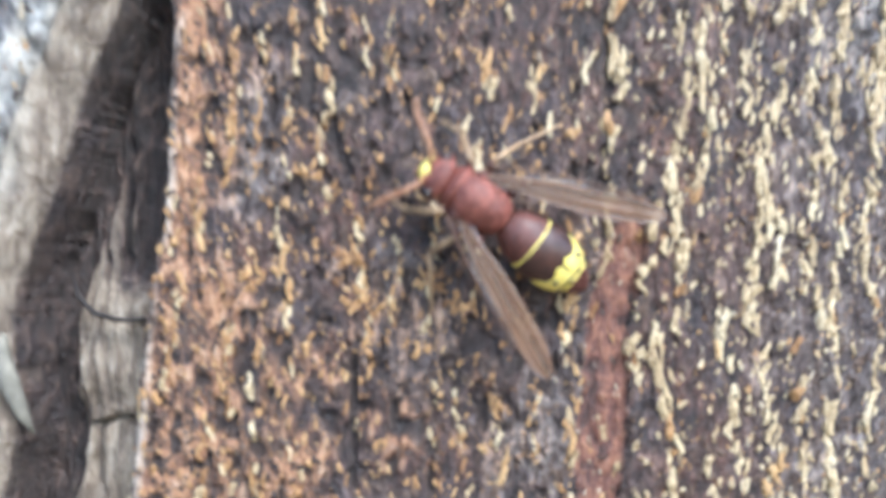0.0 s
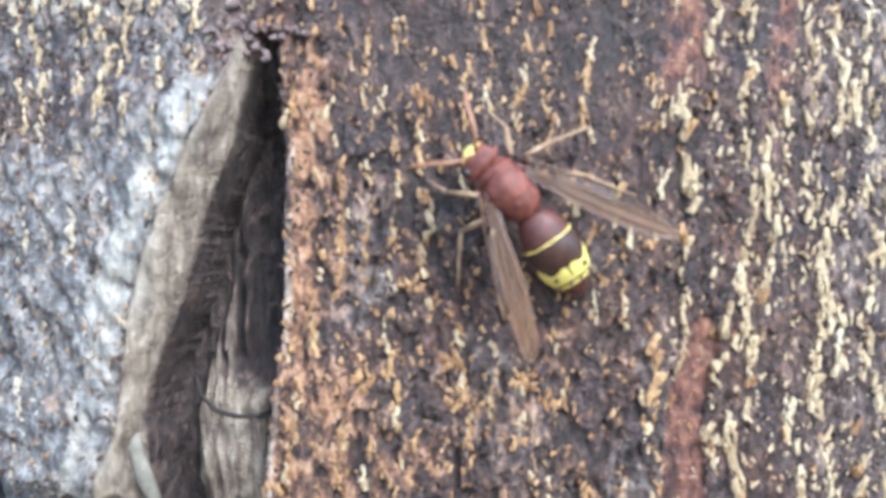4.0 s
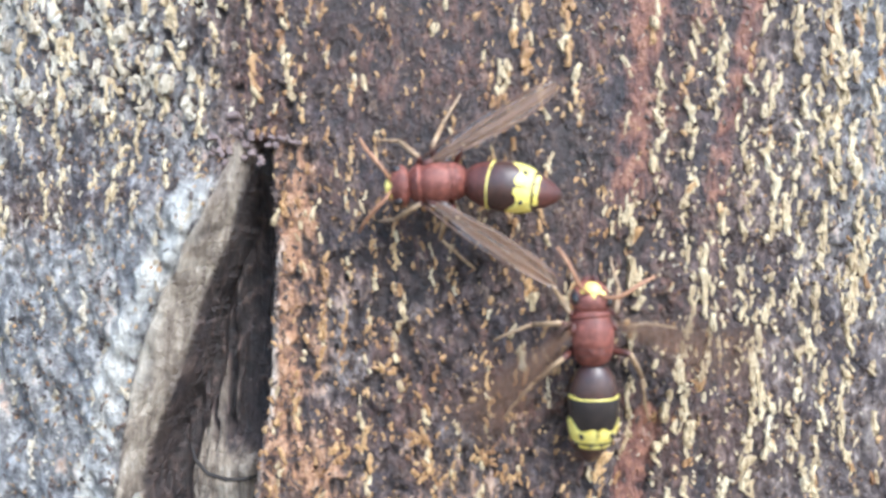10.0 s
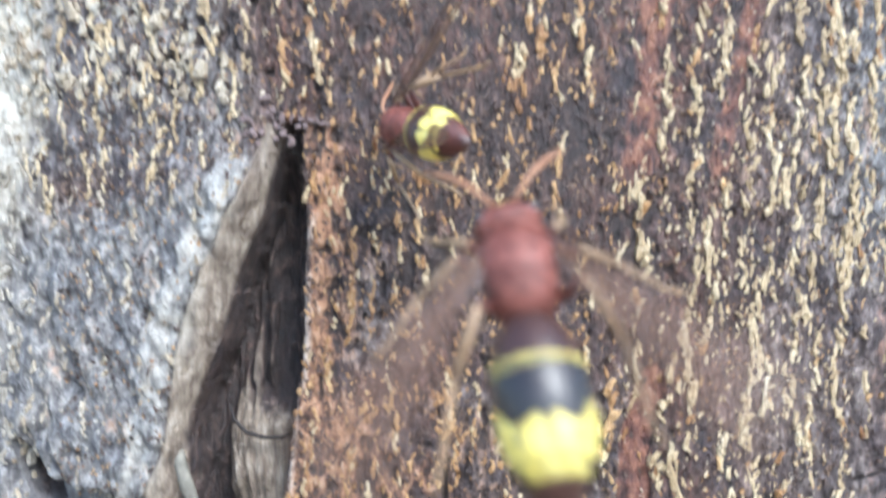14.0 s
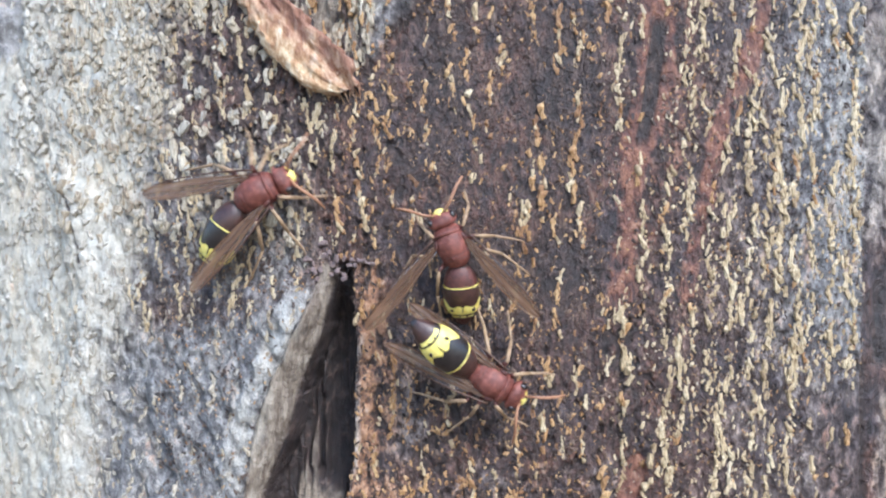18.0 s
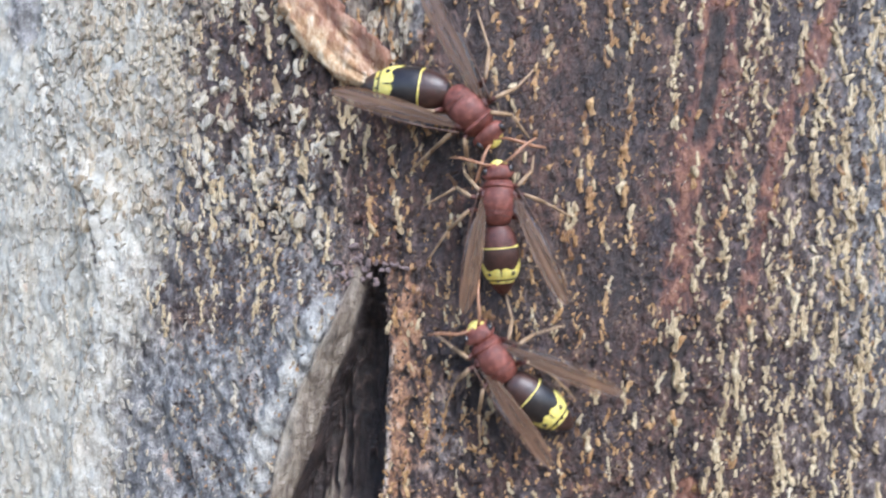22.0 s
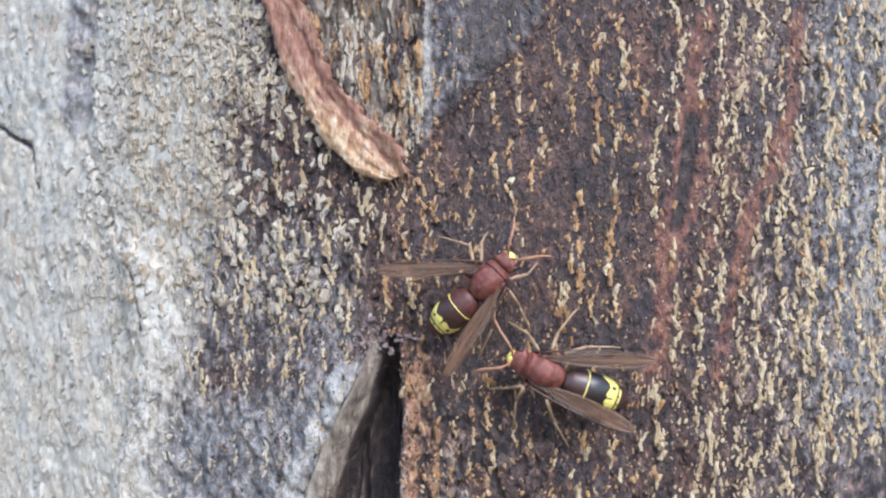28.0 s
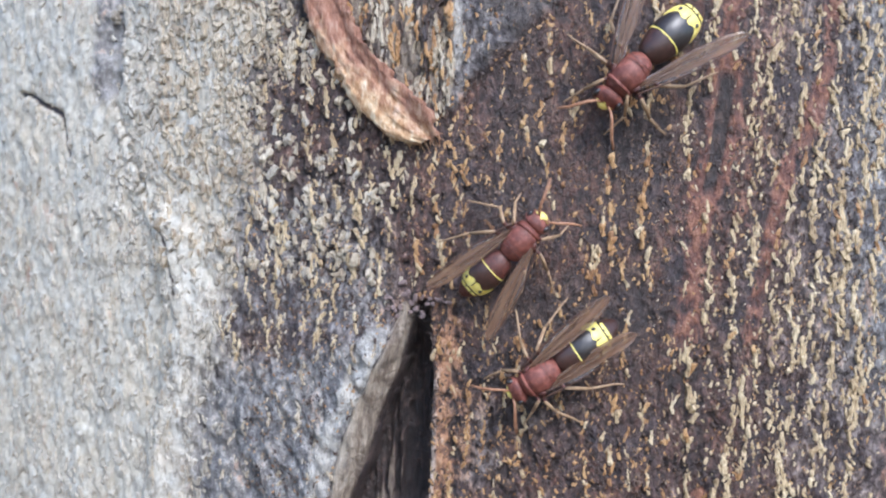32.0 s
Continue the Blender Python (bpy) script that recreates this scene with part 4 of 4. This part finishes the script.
def wasp(label, gaster_mat, first_mat, seed, size=1.0, reach=1.0):
    rng = random.Random(seed)
    root = new("wasp")
    root.scale = (size, size, size)
    tagged(root, label, "wasp", "wasps on the bark")
    thorax = part("thorax", lathe(bmesh.new(), THORAX, 28, 0.035, seed), RED_BROWN, root)
    bm = bmesh.new()
    tube(bm, [thorax_at(2.85 - 0.22 * abs(a) ** 1.6, a) for a in np.linspace(-1.6, 1.6, 15)], [0.34] * 15, 8)
    part("collar", bm, RED_BROWN, thorax)
    for x, bow in ((-1.5, 0.25), (-2.75, -0.3)):
        bm = bmesh.new()
        tube(bm, [thorax_at(x - bow * math.cos(a * 1.3), a) for a in np.linspace(-1.2, 1.2, 13)], [0.08] * 13, 6)
        part("suture", bm, MAROON, thorax)
    bm = bmesh.new()
    tube(bm, [(x, 0, 3.17 - 0.05 * (x - 0.5) ** 2) for x in np.linspace(-1.2, 2.2, 7)], [0.05] * 7, 5)
    part("suture", bm, MAROON, thorax)
    part("scutellum", blob(bmesh.new(), (-2.05, 0, 1.72), (0.72, 1.7, 1.12)), RED_BROWN, thorax)
    for side in (1, -1):
        part("shoulder_plate", blob(bmesh.new(), (1.1, 2.75 * side, 1.3), (0.95, 0.5, 0.55), -18 * side), MAROON, thorax)
    head = part("head", lathe(bmesh.new(), [(0.1, 1.4, 1.4, 0), (0.4, 2.4, 2.0, 0), (1.0, 2.9, 2.3, -0.1), (1.8, 2.82, 2.3, -0.3), (2.6, 2.3, 1.9, -0.6), (3.2, 1.4, 1.3, -1.0)], 24, 0.03, seed + 2), RED_BROWN, root)
    head.location = (3.7 * MM, 0, -0.3 * MM)
    bm = blob(bmesh.new(), (2.75, 0, -0.42), (1.0, 1.3, 1.25))
    for side in (1, -1):
        blob(bm, (2.55, 1.25 * side, 0.05), (0.55, 0.7, 0.6), 35 * side, 10)
    blob(bm, (2.45, 0, 0.75), (0.55, 0.42, 0.5), 0, 10)
    part("face", bm, YELLOW, head, "bright yellow face plate")
    for side in (1, -1):
        part("eye", blob(bmesh.new(), (1.75, 2.2 * side, 0.2), (1.0, 0.66, 1.3), 12 * side), EYE, head)
        part("jaw", tube(bmesh.new(), [(2.4, 0.9 * side, -1.8), (3.2, 0.7 * side, -2.2), (3.6, 0.15 * side, -2.4)], [0.5, 0.4, 0.18]), MAROON, head)
        feel = part("antenna", tube(bmesh.new(), [(0, 0, 0), (1.2, 0.9 * side, 0.7), (2.3, 1.5 * side, 1.0), (3.6, 2.1 * side, 0.5), (5.2, 2.9 * side, -0.5), (6.7, 4.0 * side, -1.5)],
                                   [0.24, 0.23, 0.28, 0.31, 0.29, 0.18], 9), ANTENNA, head)
        feel.location = (2.7 * MM, 0.55 * side * MM, 0.5 * MM)
    abdomen = part("abdomen", lathe(bmesh.new(), [(-g[0], g[1], g[2], g[3]) for g in GASTER], 32, 0.02, seed + 5), gaster_mat, root, "banded abdomen")
    abdomen.location = (-3.8 * MM, 0, -0.35 * MM)
    abdomen.scale = (reach, 1, 1)
    ring_part("first_segment", 0.5, 3.9, 0.10, first_mat, abdomen)
    ring_part("thin_yellow_band", 3.66, 4.08, 0.14, YELLOW, abdomen, "thin yellow band", 0.32)
    ring_part("second_segment", 4.18, 7.6, 0.10, gaster_mat, abdomen)
    ring_part("yellow_segment", 6.15, 9.35, 0.16, YELLOW, abdomen, "yellow band with dark spots", 2.3)
    ring_part("fourth_segment", 9.56, 10.15, 0.11, YELLOW, abdomen, "yellow band", 0.1, (35, 145))
    ring_part("tail_segment", 10.2, 12.2, 0.06, first_mat, abdomen)
    for x, ang, big in ((8.3, 52, 0.42), (8.3, 128, 0.42), (9.75, 74, 0.2), (9.75, 106, 0.2)):
        ry, rz, cz = gaster(x)
        a = radians(ang)
        bm = bmesh.new()
        blob(bm, (-x, (ry + 0.16) * math.cos(a), cz + (rz + 0.14) * math.sin(a)), (big * rng.uniform(0.7, 1.1), big, 0.16), 0, 10)
        part("dark_spot", bm, BLACK_BROWN, abdomen)
    bm = bmesh.new()
    tube(bm, [(-x, 0, gaster(x)[2] + gaster(x)[1] + 0.1) for x in (7.8, 8.3, 8.8)], [0.18, 0.13, 0.08], 6)
    part("dark_notch", bm, BLACK_BROWN, abdomen)
    wings = []
    for side, name in ((1, "left_wing"), (-1, "right_wing")):
        w = wing(name, root, side)
        w.location = (1.4 * MM, 2.5 * side * MM, 1.6 * MM)
        wings.append(w)
    legs = []
    for name, x, y, knots, k in LEGS:
        for side in (1, -1):
            legs.append(leg(name, root, x, y, knots, side, rng))
    return root, head, abdomen, wings, legs


# ---- what moves ----
# seconds, s, z, height over the bark, heading, nose up, abdomen turn, abdomen droop, left wing, right wing
FIRST_ROWS = (
    (0, 6.2, -19.4, 0.4, 146, 0, -3, 8, -26, 23),
    (0.5, 4.6, -19.7, 0.4, 176, 7, -29, 0, -37, 15),
    (1, 2.4, -20.2, 0.4, 176, 7, -22, 0, -34, 18),
    (1.5, 2.2, -18.7, 0.5, 155, 0, 1, 10, -20, 33),
    (2, 1.7, -16.7, 0.5, 155, 0, -5, 10, -27, 25),
    (2.5, 2.1, -12.2, 0.5, 137, 8, 2, 0, -29, 18),
    (3, 0.8, -9.1, 0.6, 132, 7, 6, 4, -25, 27),
    (3.5, -1.3, -7, 0.8, 128, 8, 10, 6, -21, 29),
    (4, -1.1, -3.6, 0.5, 132, 0, -8, 10, -28, 25),
    (4.5, -1.2, -2.2, 0.4, 123, 0, 4, 7, -29, 24),
    (5.5, -2, 6, 0, 145, 0, -8, 8, -28, 28),
    (6.5, -3, 11.3, 0.8, 161, 8, -26, 7, -26, 36),
    (7, -4.3, 13.4, 0.9, 172, 6, -22, -60, -62, 44),
    (7.5, -4.8, 10.7, 1.7, 203, 15, -39, 16, -76, 18),
    (8, -5.3, 9.3, 1.5, 193, 6, -40, -60, -80, 25),
    (8.5, -9.1, 9.1, 1.9, 158, 19, -13, 16, -85, 72),
    (9, -8.6, 10.4, 1.7, 159, 10, -9, -90, -85, 53),
    (9.5, -5.3, 11.8, 1.5, 171, 9, -19, -80, -75, 51),
    (10, -5.9, 11.4, 0.6, 185, 6, -14, -90, -38, 28),
    (10.5, -5.2, 13.4, 1.6, 187, 10, -25, -60, -70, 30),
    (11, -6.6, 9.4, 1.2, 122, 10, 8, 0, -40, 10),
    (11.5, -9.6, 9.2, 1.6, 102, 8, 8, -80, -33, 41),
    (12, -8.7, 8.7, 2, 106, 6, -2, -125, -36, 29),
    (12.5, -11.3, 9.4, 1.8, 92, 8, -1, -120, -29, 45),
    (13, -10.2, 9.5, 1.6, 92, 6, 2, -130, -22, 38),
    (13.5, -11.1, 11.3, 2.3, 87, 18, 2, 25, -38, 57),
    (14, -13.5, 16.2, 5, 165, -62, -3, -26, 4, 45),
    (14.4, -6.8, 14.3, 0.6, 159, 10, -17, 0, -85, 38),
    (16.5, -7.8, 21.7, 1.2, 152, 8, -45, 14, -74, 25),
    (17, -8.1, 22.2, 1, 131, 0, -24, 19, -71, 36),
    (17.5, -6.8, 20.3, 1.7, 110, 12, -13, 19, -51, 31),
    (18, -10.6, 21.4, 1.1, 110, 8, -16, 12, -61, 23),
    (18.5, -11.8, 23.9, 0.9, 111, 0, -13, 18, -55, 26),
    (19, -11.9, 24.5, 0.5, 104, 0, -7, 9, -59, 44),
    (19.5, -12.3, 28.2, 0.5, 94, 8, -5, 0, -43, 29),
    (20, -12.8, 28.9, 0.6, 91, 0, -5, 12, -38, 20),
    (20.5, -11.7, 28.9, 0.9, 89, 0, -5, 17, -23, 21),
    (21, -10.9, 30.4, 0.5, 87, 0, -10, 10, -19, 16),
    (21.5, -10.9, 29.6, 0.9, 90, 0, -7, 17, -20, 18),
    (22, -9.9, 30, 0.6, 88, 0, 7, 11, -8, 29),
    (22.5, -10.4, 31, 0.7, 90, 0, 4, 13, -13, 25),
    (23, -10, 29.2, 0.6, 91, 0, -3, 12, -15, 22),
    (23.5, -11.7, 27.6, 0.9, 87, 0, 9, 18, -14, 30),
    (24, -12.5, 29, 1.2, 75, 0, 10, 25, -58, 45),
    (24.5, -11.7, 33.2, 0.6, 63, 0, -3, 11, -42, 26),
    (25, -13.2, 30.6, 0.5, 50, 0, 3, 9, -50, 25),
    (25.5, -16.4, 26, 0.9, 58, 0, 17, 18, -56, 18),
    (26, -14.8, 28.5, 0.6, 55, 0, 13, 11, -46, 18),
    (26.5, -13.5, 30.6, 1.1, 58, 0, 5, 21, -48, 12),
    (28.5, -11.9, 30.7, 1, 45, 0, -7, 19, -42, 13),
    (29, -11.9, 30.5, 0.5, 46, 0, 0, 10, -28, 19),
    (29.5, -11.2, 31.9, 0, 47, 0, -3, 0, -29, 14),
    (30, -11.7, 30.6, 0.4, 46, 0, -2, 8, -26, 9),
    (30.5, -11.7, 31.2, 0.5, 48, 0, -2, 9, -29, 9),
    (31, -11.5, 31, 0, 44, 0, -2, 0, -19, 13),
    (31.5, -12.1, 32.6, 0.2, 54, 0, -11, 5, -22, 9),
    (32, -12, 31.1, 0.5, 49, 0, -8, 9, -15, 16),
)
SECOND_ROWS = (
    (0, 40, -110, 0, 110, 0, 0, 5, -20, 20),
    (4.6, 38, -95, 0, 110, 0, 0, 5, -20, 20),
    (5.6, 22, -50, 2, 104, 0, 0, 5, -40, 40),
    (6.5, 9, -10.9, 0, 95, 0, -13, 0, -32, 32),
    (7, 8.8, -5, 0.6, 109, 0, -39, 11, -32, 24),
    (7.5, 9.8, -2.4, 1, 106, 0, -60, 20, -18, 31),
    (8, 7.0, -1.6, 4.4, 124, 4, 5, 120, -18, 26),
    (8.5, 4.5, -5.5, 1.2, 137, 0, 16, 24, -36, 15),
    (9, 3.4, -10.6, 3.4, 133, 4, 14, 95, -26, 25),
    (9.5, 16.8, -9.6, 0, 109, 0, 2, 0, -39, 29),
    (10, 15.8, -9.8, 0.2, 96, 0, -4, 0, -40, 58),
    (10.5, 10.9, 0, 0.6, 112, 0, -16, 11, -24, 46),
    (11, 8.6, -1.4, 4.6, 130, 6, -9, 130, -28, 29),
    (11.5, -0.5, -8.2, 6, 132, 36, 1, 170, -45, 39),
    (12, 0.8, -10.4, 6.5, 135, 36, -1, 180, -44, 46),
    (12.5, 2.8, -14.4, 6.5, 146, 36, 9, 180, -60, 20),
    (13, 2.3, -15.6, 6.5, 134, 36, 3, 180, -32, 36),
    (13.5, -9, -15.4, 5, 89, 0, -5, 0, -22, 27),
    (13.6, -5.1, -3.8, 26, 90, 0, 0, 4, -50, 50),
    (13.8, -0.9, -0.2, 32, 98, 0, 0, 4, -50, 50),
    (14, -1.4, 0.2, 55, 98, -42, 0, 4, -50, 50),
    (14.1, 0.3, 1.9, 58, 104, 0, 0, 4, -50, 50),
    (14.2, -13.9, 2.4, 40, 34, 0, 0, 4, -50, 50),
    (14.3, 12.1, -5.9, 40, 99, 0, 0, 4, -50, 50),
    (14.4, 12.9, -1.6, 36, 102, 0, 0, 4, -50, 50),
    (14.5, -9.4, 8, 38, 47, 0, 0, 4, -50, 50),
    (15.4, 10, 2, 5, 50, 0, 0, 10, -35, 30),
    (16.5, -0.8, 2.1, 0.7, -11, 0, -14, 14, 4, 12),
    (17, 0.6, 1.6, 1.6, -6, 6, -30, -130, 1, 4),
    (17.5, -5.5, 8.2, 1, 55, 7, 0, 12, -28, 25),
    (18, -3.6, -4.4, 1.6, -30, 6, -13, -130, -7, 4),
    (18.5, -3.1, -2.9, 2, 20, 8, -22, -80, -10, 10),
    (19, -4.3, -3.3, 0.6, 62, 4, -62, -70, -5, 4),
    (19.5, -5.7, -7.3, 0.9, 60, 8, -43, 9, -26, 31),
    (20, -4.4, -4.3, 0, 66, 0, -34, 0, -33, 16),
    (20.5, -7.6, -3.1, 0.5, 84, 0, -2, 9, -15, 24),
    (21, -7.2, -0.3, 0.3, 101, 0, -16, 6, -22, 24),
    (21.5, -8.1, 3.9, 0.7, 104, 0, -14, 14, -26, 20),
    (22, -10.4, 1.9, 0, 124, 0, 17, 0, 1, 36),
    (22.5, 3.3, -2.3, 0.5, 87, 0, -10, 10, -15, 24),
    (23, 9, 6, 0.3, 105, 0, -29, 6, -21, 11),
    (23.5, 3.8, 10.9, 0.8, 124, 0, -13, 16, -23, 17),
    (24, -3.2, 16.1, 3, 140, 4, -5, 100, -25, 36),
    (24.5, 1.1, 14.6, 1.5, 134, 7, -25, 22, -20, 26),
    (25, 0.7, 21.7, 1, 119, 0, -28, 20, -12, 42),
    (25.5, 6.3, 21.8, 4.8, 114, 0, -12, 17, -33, 18),
    (26, -0.7, 12.5, 0, 170, 0, -6, 0, -13, 23),
    (26.5, 1.9, 10.8, 0, 176, 0, -3, 0, -9, 19),
    (28.5, -4.9, 12.8, 0.6, 152, 0, 4, 11, -1, 25),
    (29, -8.4, 7.7, 0, 176, 0, 2, 0, -1, 20),
    (29.5, -6.5, 5.7, 0.9, 200, 8, 12, 8, -6, 16),
    (30, -8.6, 4.5, 0, 209, 0, -1, 0, -5, 12),
    (30.5, -9.7, 5.5, 0, 210, 0, -2, 0, -8, 9),
    (31, -8.3, 3.8, 0, 210, 0, 4, 0, -4, 10),
    (31.5, -7.9, 3.7, 0, 214, 0, 6, 0, -6, 8),
    (32, -8, 3.5, 0, 215, 0, -1, 0, -2, 9),
)
THIRD_ROWS = (
    (0, -190, 20, 40, 20, 0, 0, 5, -60, 60),
    (15.4, -170, 8, 40, 20, 0, 0, 5, -70, 70),
    (16.5, -78, 13.1, 16.9, 19, 0, 8, 17, -19, 19),
    (17, -47.2, 18.0, 0, 34, 0, 38, 0, -12, 43),
    (17.5, -51.5, 23.8, 3, 61, 0, 7, 0, -53, 35),
    (18, -48.5, 31.9, 0, 27, 0, 29, 0, -20, 21),
    (18.5, -46.1, 30.6, 0, 17, 0, 24, 0, -20, 26),
    (19, -41.9, 36.7, 0, 7, 0, 20, 0, -21, 25),
    (19.5, -31, 45.2, 0.3, 1, 0, -7, 6, -23, 28),
    (20, -21.1, 47.1, 0, -28, 0, 19, 0, -14, 32),
    (20.5, -21.1, 44.5, 0, -23, 0, -2, 0, -18, 19),
    (21, -16.9, 45.4, 0, -39, 0, 20, 0, -22, 29),
    (21.5, -16.8, 48, 0, -43, 0, 25, 0, -9, 33),
    (22, -15.4, 46.1, 0, -48, 0, 40, 0, -15, 33),
    (22.5, -17.5, 47.3, 0, -40, 0, 30, 0, -17, 27),
    (23, -16.5, 46.3, 0, -47, 0, 37, 0, -10, 31),
    (23.5, -17.3, 47.4, 0, -41, 0, 32, 0, -15, 29),
    (24, -16.8, 46.7, 0, -39, 0, 32, 0, -18, 27),
    (24.5, -14.6, 51.3, 0, -33, 0, 58, 0, -13, 39),
    (24.7, -18, 54, 4, 10, 0, 20, 5, -60, 60),
    (24.85, -24, 58, 9, 52, 0, 10, 5, -70, 70),
    (25, -30.7, 63.3, 14, 92, 0, 1, 0, -85, 60),
    (25.5, -33.8, 88.7, 22.2, 102, 0, -4, 5, -57, 33),
    (26.4, -36, 150, 40, 120, 0, 0, 5, -70, 70),
    (28.5, 0, 190, 60, 180, 0, 0, 5, -70, 70),
    (30.2, 28, 130, 30, 240, 0, 0, 5, -70, 70),
    (31, 18.6, 74, 10.7, 240, 0, 6, 13, -30, 9),
    (31.5, 11.3, 66.3, 0, 230, 0, -4, 0, -23, 26),
    (32, 8.9, 64, 0, 226, 0, -3, 0, -21, 29),
)


def move_wasp(thing, rows, seed, flights=(), reared=()):
    root, head, abdomen, wings, legs = thing
    walk(root, [(t, on_bark(s, z, STAND + h, a, p)) for t, s, z, h, a, p, *_ in rows])
    walk(abdomen, [(r[0], pose(-3.8 * MM, 0, -0.35 * MM, 0, -0.3 * r[7] - 2, r[6])) for r in rows])
    for ob, side, col in ((wings[0], 1, 8), (wings[1], -1, 9)):
        keys = [(r[0], r[col], 0.0) for r in rows if not any(a <= r[0] <= b for a, b in flights)]
        for a, b in flights:
            for k in range(round((b - a) * FPS) + 1):
                t = a + k / FPS
                beat = 1 if k % 2 else -1
                keys.append((t, float(np.interp(t, [r[0] for r in rows], [r[col] for r in rows])) - 26 * side * beat, 16 * side * beat))
        walk(ob, [(t, pose(1.4 * MM, 2.5 * side * MM, 1.6 * MM, roll, 0, a)) for t, a, roll in sorted(keys)])
    rng = random.Random(seed)
    walk(head, [(r[0], pose(3.7 * MM, 0, -0.3 * MM, 0, rng.uniform(-14, 6) - (24 if any(a <= r[0] <= b for a, b in reared) else 0), rng.uniform(-10, 10))) for r in rows])
    for k, ob in enumerate(legs):
        side = 1 if k % 2 == 0 else -1
        turn, old, out = rng.uniform(-5, 5), rows[0], []
        for r in rows:
            far = math.hypot(r[1] - old[1], r[2] - old[2]) + abs(r[4] - old[4]) * 0.08
            if far > 1.2:
                turn = rng.uniform(-12, 12)
            out.append((r[0], pose(0, 0, 0, 0, 0, turn * side)))
            old = r
        walk(ob, out)
    for k, ob in enumerate(c for c in head.children if c.name.startswith("antenna")):
        side = 1 if k == 0 else -1
        walk(ob, [(r[0], pose(2.7 * MM, 0.55 * side * MM, 0.5 * MM, 0, rng.uniform(-12, 12), side * rng.uniform(-8, 42))) for r in rows])


def motions():
    move_wasp(FIRST, FIRST_ROWS, 1)
    move_wasp(SECOND, SECOND_ROWS, 2, ((5.2, 6.3), (9.3, 10.3), (13.4, 15.6), (25.3, 25.7)), ((6.4, 13.2), (23.4, 24.8)))
    move_wasp(THIRD, THIRD_ROWS, 3, ((15.5, 16.8), (24.7, 31.1)))


STAND = 5.1
ground()
TRUNK = tree_trunk()
torn_strip(TRUNK)
bark_crumbs(TRUNK)
cleft_bits(TRUNK)
FIRST = wasp("reddish wasp with a brown, yellow-banded abdomen on dark bark", DARK_BROWN, MAROON, 1, 1.0, 1.08)
SECOND = wasp("red-brown wasp with a dark, yellow-ended abdomen and smoky wings", BLACK_BROWN, DARK_BROWN, 2, 1.04, 1.2)
THIRD = wasp("red-brown wasp with a black, yellow-banded abdomen near torn bark", BLACK_BROWN, DARK_BROWN, 3, 1.12, 1.25)
cork_flecks(TRUNK)
motions()
